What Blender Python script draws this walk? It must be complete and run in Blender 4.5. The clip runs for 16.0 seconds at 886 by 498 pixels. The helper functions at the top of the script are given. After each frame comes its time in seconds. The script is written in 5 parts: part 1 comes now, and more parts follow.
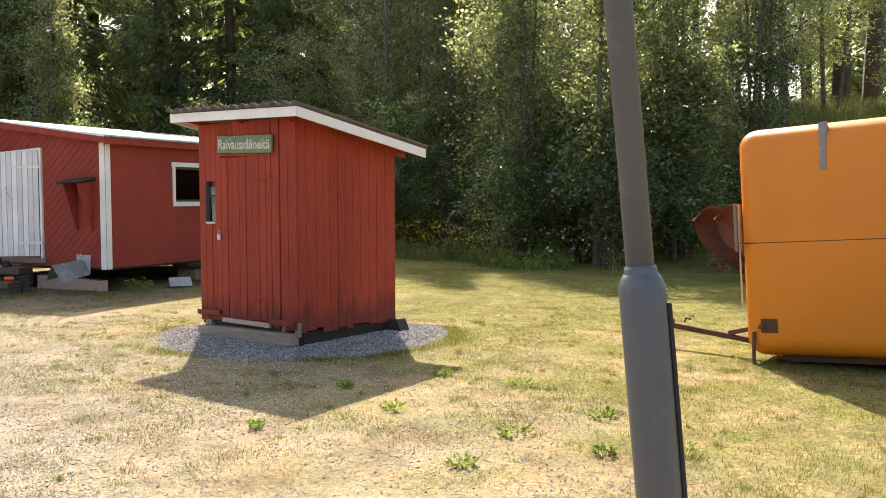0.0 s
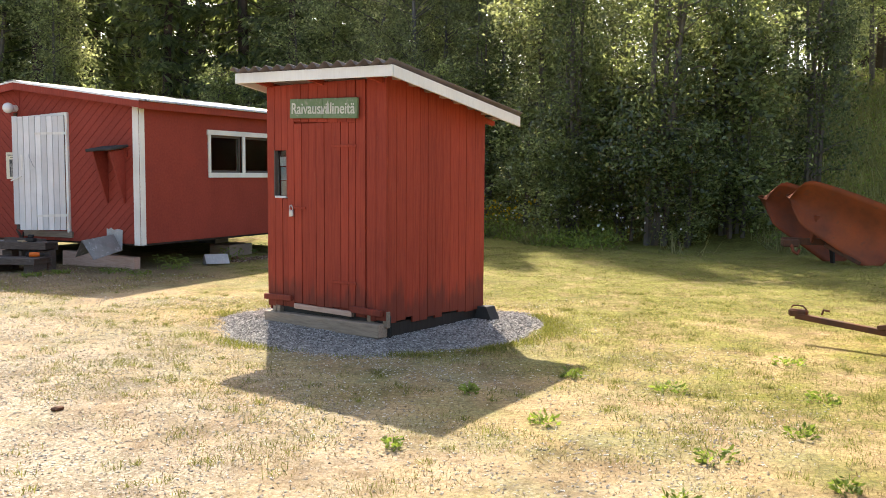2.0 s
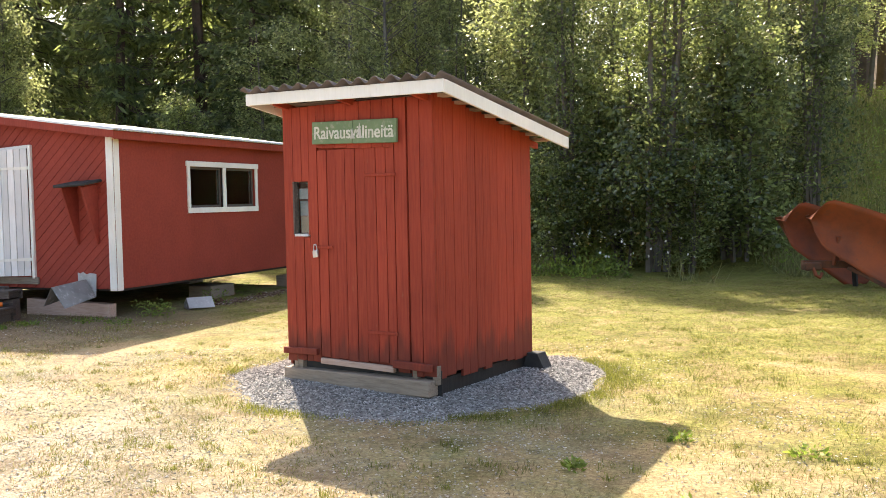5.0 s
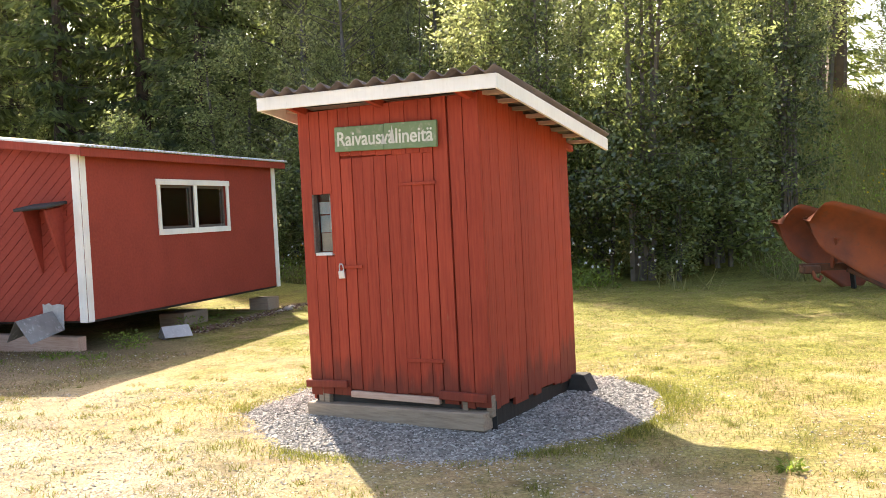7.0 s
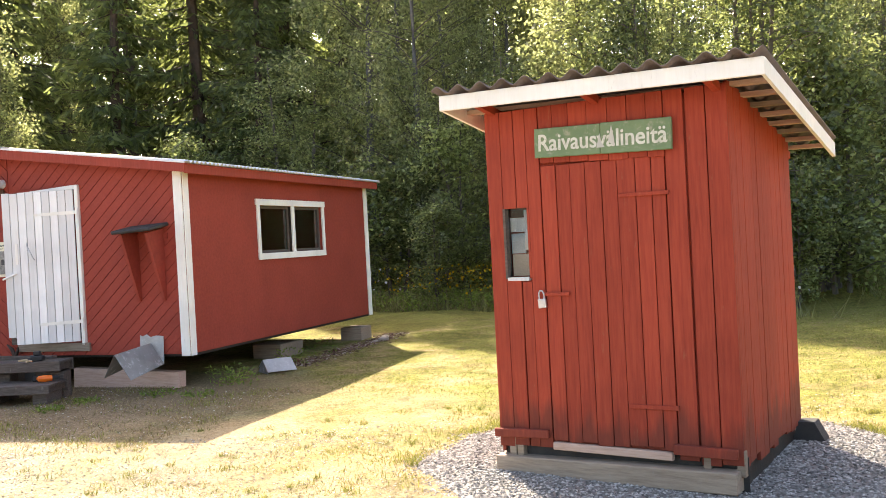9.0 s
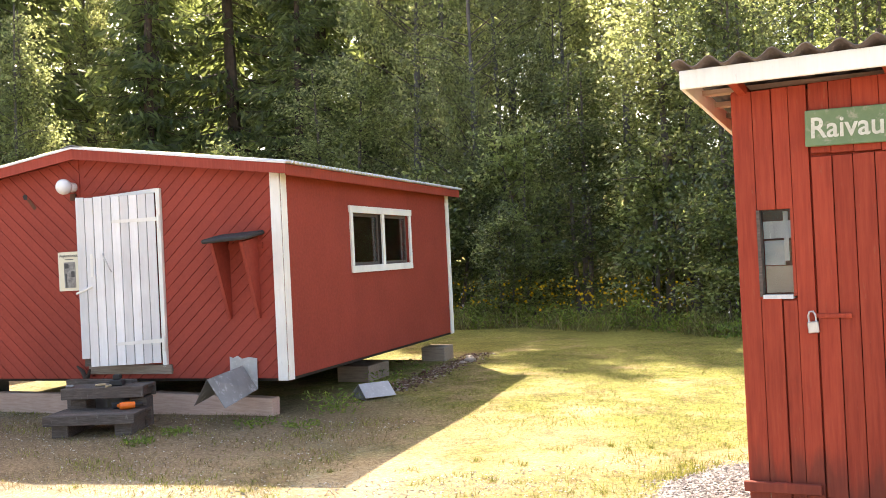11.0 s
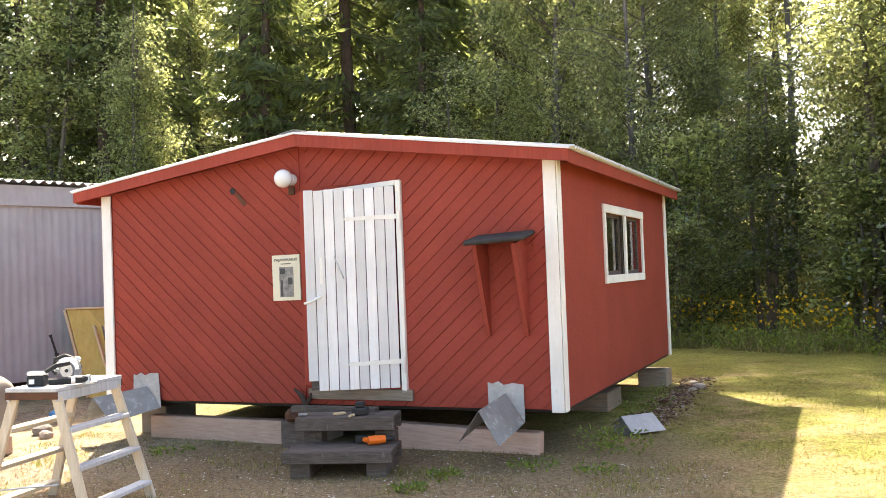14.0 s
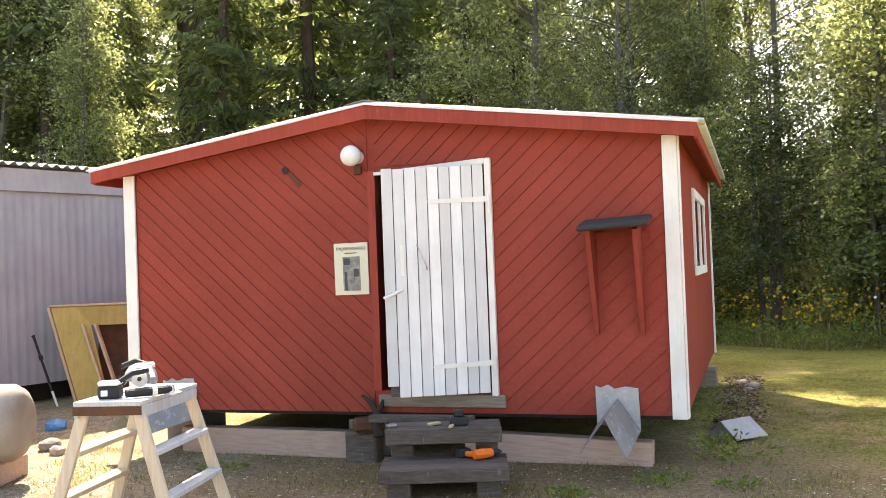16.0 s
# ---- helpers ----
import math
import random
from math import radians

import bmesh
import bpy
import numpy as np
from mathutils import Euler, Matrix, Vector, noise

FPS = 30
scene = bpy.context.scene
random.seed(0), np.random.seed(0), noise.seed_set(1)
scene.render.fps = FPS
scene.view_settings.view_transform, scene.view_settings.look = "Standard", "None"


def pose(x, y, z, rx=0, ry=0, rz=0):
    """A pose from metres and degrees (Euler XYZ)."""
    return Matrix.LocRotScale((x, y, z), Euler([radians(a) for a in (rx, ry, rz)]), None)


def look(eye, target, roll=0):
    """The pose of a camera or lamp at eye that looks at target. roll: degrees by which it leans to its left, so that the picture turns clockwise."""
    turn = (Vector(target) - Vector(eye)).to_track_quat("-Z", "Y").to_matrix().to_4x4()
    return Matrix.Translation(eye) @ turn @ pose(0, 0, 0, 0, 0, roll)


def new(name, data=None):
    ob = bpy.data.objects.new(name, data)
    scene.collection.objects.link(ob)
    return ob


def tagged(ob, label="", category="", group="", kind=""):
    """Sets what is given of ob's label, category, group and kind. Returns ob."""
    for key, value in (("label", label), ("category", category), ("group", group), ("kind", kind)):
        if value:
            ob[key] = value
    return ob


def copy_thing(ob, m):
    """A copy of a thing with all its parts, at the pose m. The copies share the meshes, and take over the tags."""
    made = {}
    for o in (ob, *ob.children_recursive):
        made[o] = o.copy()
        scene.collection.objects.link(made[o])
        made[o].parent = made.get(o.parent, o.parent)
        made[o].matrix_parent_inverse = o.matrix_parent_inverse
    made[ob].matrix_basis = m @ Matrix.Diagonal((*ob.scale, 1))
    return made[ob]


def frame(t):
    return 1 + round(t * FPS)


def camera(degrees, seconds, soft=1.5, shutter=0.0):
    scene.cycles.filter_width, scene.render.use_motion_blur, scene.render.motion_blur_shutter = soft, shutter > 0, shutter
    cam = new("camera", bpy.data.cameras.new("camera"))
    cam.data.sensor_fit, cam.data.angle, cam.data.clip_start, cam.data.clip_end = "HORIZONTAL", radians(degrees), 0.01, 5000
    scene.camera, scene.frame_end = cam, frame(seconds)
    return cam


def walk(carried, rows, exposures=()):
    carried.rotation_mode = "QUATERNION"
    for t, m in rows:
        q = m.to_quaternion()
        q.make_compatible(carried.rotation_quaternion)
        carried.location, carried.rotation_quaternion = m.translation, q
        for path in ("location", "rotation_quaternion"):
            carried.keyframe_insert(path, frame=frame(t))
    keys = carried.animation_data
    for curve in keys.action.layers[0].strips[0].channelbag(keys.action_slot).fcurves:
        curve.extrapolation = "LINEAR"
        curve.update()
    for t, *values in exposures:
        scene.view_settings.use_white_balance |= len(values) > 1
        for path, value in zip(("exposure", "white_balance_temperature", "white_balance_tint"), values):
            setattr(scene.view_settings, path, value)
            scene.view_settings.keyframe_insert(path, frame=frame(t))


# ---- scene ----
cam = camera(50.6, 16.0, soft=0.5)
METRES, EYE, TILT, LEAN, TURN = 10.9, 1.5, 0.0, 0.0, 0.0
ROWS = [
    (0.0, 0.0, 0.0, 0.0, -0.01, -2.99, 0.24),
    (0.5, -0.0257, 0.0244, -0.0012, 0.19, -2.78, -0.48),
    (1.0, -0.0481, 0.0514, -0.0022, -0.27, -4.0, -0.43),
    (1.5, -0.0687, 0.074, -0.0007, 0.49, -4.81, -0.68),
    (2.0, -0.0908, 0.096, 0.0001, -0.57, -4.61, -0.37),
    (2.5, -0.1059, 0.1197, 0.0002, -1.79, -4.48, -0.06),
    (3.0, -0.1214, 0.1421, 0.0008, -1.49, -3.84, -0.04),
    (3.5, -0.1346, 0.1594, 0.002, -3.26, -4.01, 0.26),
    (4.0, -0.1437, 0.1782, 0.0024, -5.13, -4.13, 0.73),
    (4.5, -0.1522, 0.1884, 0.0035, -3.48, -3.47, 0.87),
    (7.0, -0.2252, 0.271, 0.0029, -7.94, -2.24, 2.78),
    (7.5, -0.2469, 0.299, 0.0036, -7.75, -0.77, 3.16),
    (8.0, -0.2707, 0.324, 0.0024, -5.84, -0.39, 2.88),
    (10.5, -0.3816, 0.459, 0.0046, -6.84, -0.82, 3.25),
    (11.0, -0.4079, 0.4848, 0.005, -5.89, 0.4, 2.75),
    (11.5, -0.4322, 0.5111, 0.0067, -3.9, 1.63, 2.37),
    (12.0, -0.4614, 0.5343, 0.0064, -2.84, 1.61, 2.14),
    (12.5, -0.4854, 0.5603, 0.0041, -3.76, 0.89, 1.61),
    (13.0, -0.5127, 0.5857, 0.0047, -3.57, 0.82, 1.7),
    (13.5, -0.539, 0.6088, 0.0047, -4.37, 0.7, 1.77),
    (14.0, -0.5675, 0.6359, 0.0062, -2.31, 1.45, 2.13),
    (14.5, -0.5943, 0.6557, 0.0058, -1.47, 1.26, 2.58),
    (15.0, -0.6233, 0.6826, 0.0072, -6.5, 0.6, 3.45),
    (15.5, -0.653, 0.7038, 0.0062, -5.74, 1.43, 2.89),
    (16.0, -0.6789, 0.7263, 0.0058, -7.18, 1.1, 2.15),
]
walk(cam, [(t, pose(0, 0, EYE, TILT, LEAN, TURN) @ pose(METRES * x, METRES * y, METRES * z, 90 + pitch, roll, yaw)) for t, x, y, z, yaw, pitch, roll in ROWS],
     exposures=[(0.0, 1.28, 6950, 11), (4.5, 1.6, 7050, 11), (8.0, 1.9, 7250, 12.5), (11.0, 2.1, 7300, 13), (16.0, 2.16, 7450, 10.5)])

# ---- world, sun, exposure ----
SUN_TO = Vector((-0.165, 1.02, 1.0)).normalized()
world = bpy.data.worlds.new("sky")
scene.world = world
world.use_nodes = True
wn = world.node_tree.nodes
sky = wn.new("ShaderNodeTexSky")
sky.sky_type = "NISHITA"
sky.sun_disc = False
sky.sun_elevation = math.asin(SUN_TO.z)
sky.sun_rotation = math.atan2(SUN_TO.x, SUN_TO.y)
sky.air_density, sky.dust_density, sky.ozone_density = 1.0, 3.0, 0.8
wn["Background"].inputs["Strength"].default_value = 0.138
world.node_tree.links.new(sky.outputs["Color"], wn["Background"].inputs["Color"])
sun = new("sun", bpy.data.lights.new("sun", "SUN"))
sun.data.energy = 4.6
sun.data.angle = radians(0.53)
sun.data.color = (1.0, 0.93, 0.82)
sun.matrix_world = look(SUN_TO * 60, (0, 0, 0))

# ---- materials ----


class Nodes:
    """Short hand for building a node material."""

    def __init__(self, name):
        self.mat = bpy.data.materials.new(name)
        self.mat.use_nodes = True
        self.t = self.mat.node_tree
        self.t.nodes.clear()
        self.out = self.t.nodes.new("ShaderNodeOutputMaterial")

    def n(self, kind, **props):
        node = self.t.nodes.new("ShaderNode" + kind)
        for k, v in props.items():
            if k == "data_type":
                node.data_type = v
            elif k == "blend_type":
                node.blend_type = v
            elif k == "operation":
                node.operation = v
            elif k == "feature":
                node.feature = v
        return node

    def put(self, value, socket):
        if isinstance(value, bpy.types.NodeSocket):
            self.t.links.new(value, socket)
        elif isinstance(value, tuple) and len(value) == 3 and socket.type == "RGBA":
            socket.default_value = (*value, 1)
        else:
            socket.default_value = value

    def noise(self, vec, scale, detail=4, rough=0.6):
        node = self.n("TexNoise")
        self.put(vec, node.inputs["Vector"])
        for k, v in (("Scale", scale), ("Detail", detail), ("Roughness", rough)):
            node.inputs[k].default_value = v
        return node.outputs["Fac"]

    def voronoi(self, vec, scale, feature="F1"):
        node = self.n("TexVoronoi", feature=feature)
        self.put(vec, node.inputs["Vector"])
        node.inputs["Scale"].default_value = scale
        return node

    def mapping(self, vec, scale):
        node = self.n("Mapping")
        self.put(vec, node.inputs["Vector"])
        node.inputs["Scale"].default_value = scale
        return node.outputs["Vector"]

    def ramp(self, fac, *stops):
        node = self.n("ValToRGB")
        self.put(fac, node.inputs["Fac"])
        els = node.color_ramp.elements
        while len(els) < len(stops):
            els.new(0.5)
        for e, (p, c) in zip(els, stops):
            e.position = p
            e.color = (*c, 1) if isinstance(c, tuple) else (c, c, c, 1)
        return node.outputs["Color"]

    def mix(self, fac, a, b, blend="MIX"):
        node = self.n("MixRGB", blend_type=blend)
        self.put(fac, node.inputs["Fac"])
        self.put(a, node.inputs["Color1"])
        self.put(b, node.inputs["Color2"])
        return node.outputs["Color"]

    def math(self, op, a, b=0.0, c=0.0):
        node = self.n("Math", operation=op)
        for i, v in enumerate((a, b, c)):
            self.put(v, node.inputs[i])
        return node.outputs[0]

    def bump(self, height, strength=0.3, distance=0.01):
        node = self.n("Bump")
        self.put(height, node.inputs["Height"])
        node.inputs["Strength"].default_value = strength
        node.inputs["Distance"].default_value = distance
        return node.outputs["Normal"]

    def surface(self, color, rough=0.7, metal=0.0, normal=None, spec=0.4):
        b = self.n("BsdfPrincipled")
        self.put(color, b.inputs["Base Color"])
        self.put(rough, b.inputs["Roughness"])
        self.put(metal, b.inputs["Metallic"])
        b.inputs["Specular IOR Level"].default_value = spec
        if normal is not None:
            self.put(normal, b.inputs["Normal"])
        self.t.links.new(b.outputs[0], self.out.inputs[0])
        return b

    def obj(self):
        return self.n("TexCoord").outputs["Object"]

    def pos(self):
        return self.n("NewGeometry").outputs["Position"]

    def island(self):
        return self.n("NewGeometry").outputs["Random Per Island"]

    def rnd(self):
        return self.n("ObjectInfo").outputs["Random"]


def painted_wood(name, dark, mid, light, grain=(18, 18, 1.2), worn=None, wornness=0.0, rough=0.75, low_stain=None, vary=(0.82, 1.12)):
    m = Nodes(name)
    v = m.obj()
    fine = m.noise(m.mapping(v, grain), 3.0, 6, 0.65)
    broad = m.noise(v, 1.7, 4)
    col = m.ramp(fine, (0.25, dark), (0.5, mid), (0.8, light))
    tone = m.ramp(m.rnd(), (0.0, vary[0]), (1.0, vary[1]))
    col = m.mix(1.0, col, tone, "MULTIPLY")
    col = m.mix(0.6, col, m.ramp(broad, (0.3, 0.8), (0.7, 1.15)), "MULTIPLY")
    if worn:
        chips = m.noise(m.mapping(v, (9, 9, 2.2)), 4.0, 8, 0.75)
        col = m.mix(m.math("MULTIPLY", m.ramp(chips, (0.60, 0.0), (0.70, 1.0)), wornness), col, worn)
    if low_stain:
        sep = m.n("SeparateXYZ")
        m.put(v, sep.inputs[0])
        h = m.math("ADD", sep.outputs[2], m.math("MULTIPLY", m.noise(m.mapping(v, (7, 7, 1)), 1.2, 5), -0.75))
        col = m.mix(m.math("MULTIPLY", m.ramp(h, (0.0, 1.0), (0.14, 0.0)), 0.55), col, low_stain)
    m.surface(col, rough, 0, m.bump(fine, 0.35, 0.006), 0.25)
    return m.mat


RED = painted_wood("weathered red paint", (0.25, 0.035, 0.019), (0.335, 0.05, 0.026), (0.41, 0.073, 0.036), vary=(0.9, 1.07), worn=(0.3, 0.12, 0.07), wornness=0.5, low_stain=(0.07, 0.03, 0.022))
HUT_RED = painted_wood("red wall paint", (0.265, 0.043, 0.028), (0.31, 0.053, 0.034), (0.36, 0.066, 0.043), grain=(10, 10, 10), worn=(0.2, 0.035, 0.022), wornness=0.3, vary=(0.93, 1.05))
HUT_TRIM = painted_wood("red trim paint", (0.27, 0.045, 0.028), (0.33, 0.057, 0.036), (0.4, 0.075, 0.05), worn=(0.42, 0.34, 0.28), wornness=0.25)
WHITE = painted_wood("white paint", (0.81, 0.78, 0.72), (0.85, 0.83, 0.77), (0.88, 0.86, 0.81), worn=(0.36, 0.32, 0.27), wornness=0.3, vary=(0.97, 1.02))
DOOR_WHITE = painted_wood("white door paint", (0.77, 0.76, 0.74), (0.83, 0.82, 0.805), (0.87, 0.865, 0.85), worn=(0.5, 0.48, 0.44), wornness=0.3)
OLD_WOOD = painted_wood("grey weathered wood", (0.055, 0.042, 0.035), (0.11, 0.087, 0.074), (0.2, 0.165, 0.14), grain=(3, 30, 30), worn=(0.27, 0.25, 0.22), wornness=0.55)
BEAM = painted_wood("old pale timber", (0.4, 0.26, 0.2), (0.52, 0.36, 0.285), (0.58, 0.44, 0.36), grain=(2, 20, 20), worn=(0.42, 0.22, 0.17), wornness=0.5)
SILL = painted_wood("grey sill timber", (0.19, 0.145, 0.108), (0.28, 0.22, 0.165), (0.36, 0.295, 0.23), grain=(2, 20, 20), worn=(0.3, 0.3, 0.29), wornness=0.4)
NEW_WOOD = painted_wood("fresh pine wood", (0.48, 0.34, 0.19), (0.58, 0.43, 0.26), (0.66, 0.52, 0.35), worn=(0.42, 0.4, 0.36), wornness=0.45)
LADDER_WOOD = painted_wood("paint-spotted pine", (0.5, 0.4, 0.28), (0.6, 0.5, 0.37), (0.68, 0.6, 0.48), worn=(0.78, 0.77, 0.74), wornness=0.9)
LADDER_GREY = painted_wood("greyed step paint", (0.42, 0.42, 0.43), (0.54, 0.54, 0.55), (0.66, 0.66, 0.66), worn=(0.8, 0.8, 0.79), wornness=0.9)
PLY = painted_wood("yellow plywood", (0.44, 0.3, 0.08), (0.55, 0.39, 0.12), (0.62, 0.46, 0.17), grain=(6, 6, 2), worn=(0.4, 0.3, 0.15), wornness=0.5)
# near-black tone puts shade into parts under floors and behind boards
DARK = painted_wood("near-black shaded wood", (0.02, 0.018, 0.016), (0.03, 0.026, 0.023), (0.04, 0.035, 0.03))
GREY_PANEL = painted_wood("grey wall sheet", (0.33, 0.325, 0.34), (0.37, 0.365, 0.38), (0.41, 0.405, 0.42), grain=(5, 5, 1), worn=(0.28, 0.27, 0.28), wornness=0.2)


def mottled(name, a, b, scale=6.0, rough=0.6, metal=0.0, bump=0.2, spots=None, spec=0.4, amount=0.6):
    m = Nodes(name)
    v = m.obj()
    big = m.noise(v, scale, 6, 0.65)
    col = m.ramp(big, (0.3, a), (0.7, b))
    if spots:
        col = m.mix(m.math("MULTIPLY", m.ramp(m.noise(v, scale * 4, 6, 0.7), (0.56, 0.0), (0.66, 1.0)), amount), col, spots)
    fine = m.noise(v, scale * 25, 3)
    m.surface(col, m.ramp(big, (0.2, rough * 0.8), (0.8, min(1.0, rough * 1.2))), metal, m.bump(fine, bump, 0.004), spec)
    return m.mat


ORANGE = mottled("faded orange fibreglass", (0.66, 0.19, 0.012), (0.74, 0.235, 0.018), 1.2, 0.42, 0, 0.05, (0.6, 0.2, 0.03), amount=0.3)
RUST = mottled("rusty orange steel", (0.14, 0.04, 0.018), (0.34, 0.085, 0.027), 2.2, 0.75, 0.0, 0.4, (0.15, 0.06, 0.035))
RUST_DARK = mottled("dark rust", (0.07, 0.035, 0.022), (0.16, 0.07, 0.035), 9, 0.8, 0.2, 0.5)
ZINC = mottled("galvanised roof", (0.68, 0.67, 0.66), (0.8, 0.79, 0.78), 3.0, 0.3, 0.6, 0.1, (0.55, 0.54, 0.53), 0.6)
CHAR = mottled("charred wood", (0.025, 0.018, 0.015), (0.07, 0.045, 0.035), 14, 0.95, 0, 0.8)
ROOF_EDGE = mottled("white roof edging", (0.7, 0.69, 0.67), (0.82, 0.81, 0.79), 4.0, 0.5, 0, 0.05, (0.5, 0.48, 0.45), amount=0.4)
FLASHING = mottled("mottled zinc flashing", (0.34, 0.335, 0.325), (0.46, 0.455, 0.445), 9.0, 0.5, 0.15, 0.15, (0.55, 0.54, 0.52))
# darker zinc; on the flashings' side flaps it carries their shade
ZINC_BENT = mottled("dull darkened galvanised sheet", (0.19, 0.185, 0.18), (0.29, 0.285, 0.28), 4.0, 0.6, 0.12, 0.15, (0.5, 0.5, 0.5))
FIBRE = mottled("mossy fibre cement", (0.09, 0.07, 0.062), (0.19, 0.15, 0.135), 5.0, 0.9, 0, 0.5, (0.07, 0.075, 0.03))
POLE_GREY = mottled("dark grey pole paint", (0.075, 0.084, 0.1), (0.095, 0.106, 0.127), 3.0, 0.42, 0.1, 0.08, (0.16, 0.165, 0.175), amount=0.25)
BLACK = mottled("black rubber", (0.012, 0.012, 0.013), (0.03, 0.03, 0.03), 10, 0.7)
TAR = mottled("black roofing felt", (0.025, 0.024, 0.024), (0.055, 0.052, 0.05), 12, 0.85, 0, 0.5)
STEEL = mottled("bare steel", (0.42, 0.42, 0.43), (0.6, 0.6, 0.61), 12, 0.35, 0.9, 0.1)
GREEN_SIGN = mottled("flaking green sign paint", (0.13, 0.2, 0.1), (0.19, 0.265, 0.145), 7.0, 0.7, 0, 0.3, (0.38, 0.36, 0.28), amount=0.7)
LETTER = mottled("worn white lettering", (0.5, 0.5, 0.42), (0.74, 0.74, 0.66), 14.0, 0.7, 0, 0.3, (0.25, 0.3, 0.18), amount=0.7)
CREAM = mottled("cream paper", (0.74, 0.68, 0.5), (0.8, 0.75, 0.58), 6, 0.6)
INK = mottled("dark ink", (0.05, 0.05, 0.05), (0.09, 0.085, 0.08), 10, 0.7)
PHOTO = mottled("grey photo print", (0.12, 0.11, 0.1), (0.42, 0.4, 0.36), 26, 0.5)
OPAL = mottled("white opal glass", (0.8, 0.79, 0.76), (0.84, 0.83, 0.8), 3, 0.25, 0, 0.02)
STONE = mottled("grey concrete", (0.16, 0.145, 0.13), (0.26, 0.24, 0.215), 6, 0.9, 0, 0.6, (0.2, 0.18, 0.16))
TANK = mottled("weathered concrete tank", (0.27, 0.22, 0.18), (0.42, 0.36, 0.3), 5, 0.9, 0, 0.5, (0.24, 0.2, 0.17))
TOOL_ORANGE = mottled("orange tool plastic", (0.8, 0.12, 0.01), (0.85, 0.2, 0.02), 8, 0.4)
PANE_BLUE = mottled("pale blue sheet", (0.2, 0.24, 0.27), (0.33, 0.38, 0.42), 9, 0.4)
BLUE = mottled("blue tarpaulin", (0.05, 0.2, 0.42), (0.12, 0.32, 0.55), 6, 0.5)


def gravel_material():
    m = Nodes("crushed grey stone")
    r = m.island()
    col = m.ramp(r, (0.0, (0.1, 0.094, 0.088)), (0.5, (0.24, 0.228, 0.212)), (1.0, (0.48, 0.46, 0.43)))
    m.surface(col, 0.85, 0, m.bump(m.noise(m.obj(), 90, 3), 0.4, 0.004), 0.3)
    return m.mat


def ground_material():
    m = Nodes("dry lawn and gravel")
    p = m.pos()
    sep = m.n("SeparateXYZ")
    m.put(p, sep.inputs[0])
    x, y = sep.outputs[0], sep.outputs[1]
    big = m.noise(p, 0.45, 5)
    mid = m.noise(p, 2.6, 6, 0.7)
    fine = m.noise(p, 34, 6, 0.75)
    pebbles = m.voronoi(p, 62)
    stone = m.ramp(pebbles.outputs["Color"], (0.1, (0.2, 0.165, 0.125)), (0.5, (0.345, 0.295, 0.24)), (0.9, (0.52, 0.465, 0.4)))
    stone = m.mix(0.8, stone, m.ramp(pebbles.outputs["Distance"], (0.0, 1.1), (0.8, 0.6)), "MULTIPLY")
    straw = m.ramp(fine, (0.32, (0.16, 0.11, 0.056)), (0.5, (0.33, 0.24, 0.125)), (0.68, (0.48, 0.37, 0.22)))
    green = m.ramp(fine, (0.34, (0.055, 0.06, 0.013)), (0.5, (0.175, 0.172, 0.037)), (0.66, (0.325, 0.292, 0.09)))
    wear = m.math("ADD", m.math("MULTIPLY", x, -0.075), m.math("MULTIPLY", y, -0.05))
    wear = m.math("ADD", m.math("ADD", wear, 0.52), m.math("ADD", big, m.math("MULTIPLY", mid, 0.6)))
    lush = m.math("ADD", m.math("ADD", m.math("MULTIPLY", y, 0.026), m.math("MULTIPLY", x, 0.03)), m.math("MULTIPLY", mid, 1.25))
    lush = m.math("ADD", lush, m.math("MULTIPLY", m.noise(p, 0.8, 4), 1.0))
    lushm = m.n("MapRange")
    m.put(lush, lushm.inputs[0])
    lushm.inputs[1].default_value, lushm.inputs[2].default_value = 1.12, 1.5
    col = m.mix(lushm.outputs[0], straw, green)
    gm = m.n("MapRange")
    m.put(wear, gm.inputs[0])
    gm.inputs[1].default_value, gm.inputs[2].default_value = 0.9, 1.35
    col = m.mix(m.math("MULTIPLY", gm.outputs[0], 0.8), col, stone)
    patch = m.math("ADD", m.math("MULTIPLY", m.noise(p, 1.5, 5, 0.65), 0.6), m.math("MULTIPLY", m.noise(p, 9.0, 4, 0.6), 0.4))
    col = m.mix(0.8, col, m.ramp(patch, (0.38, (0.5, 0.45, 0.4)), (0.5, (0.9, 0.88, 0.85)), (0.62, (1.12, 1.1, 1.05))), "MULTIPLY")
    # trodden soil before the hut, and leaf litter under the trees
    rel = m.n("VectorMath", operation="SUBTRACT")
    m.put(p, rel.inputs[0])
    rel.inputs[1].default_value = (-6.6, 13.6, 0.1)
    turn = m.n("Mapping")
    m.put(rel.outputs[0], turn.inputs["Vector"])
    turn.inputs["Rotation"].default_value = (0, 0, radians(25.5))
    turn.inputs["Scale"].default_value = (0.36, 0.62, 0)
    ln = m.n("VectorMath", operation="LENGTH")
    m.put(turn.outputs[0], ln.inputs[0])
    far = m.math("ADD", ln.outputs["Value"], m.math("MULTIPLY", mid, 0.9))
    soil = m.ramp(fine, (0.32, (0.085, 0.056, 0.03)), (0.52, (0.225, 0.155, 0.088)), (0.7, (0.38, 0.29, 0.185)))
    fm = m.n("MapRange")
    m.put(far, fm.inputs[0])
    fm.inputs[1].default_value, fm.inputs[2].default_value = 1.75, 1.15
    col = m.mix(m.math("MULTIPLY", fm.outputs[0], 0.85), col, soil)
    h = m.math("ADD", m.math("MULTIPLY", fine, 0.8), m.math("MULTIPLY", m.math("MULTIPLY", pebbles.outputs["Distance"], gm.outputs[0]), -0.6))
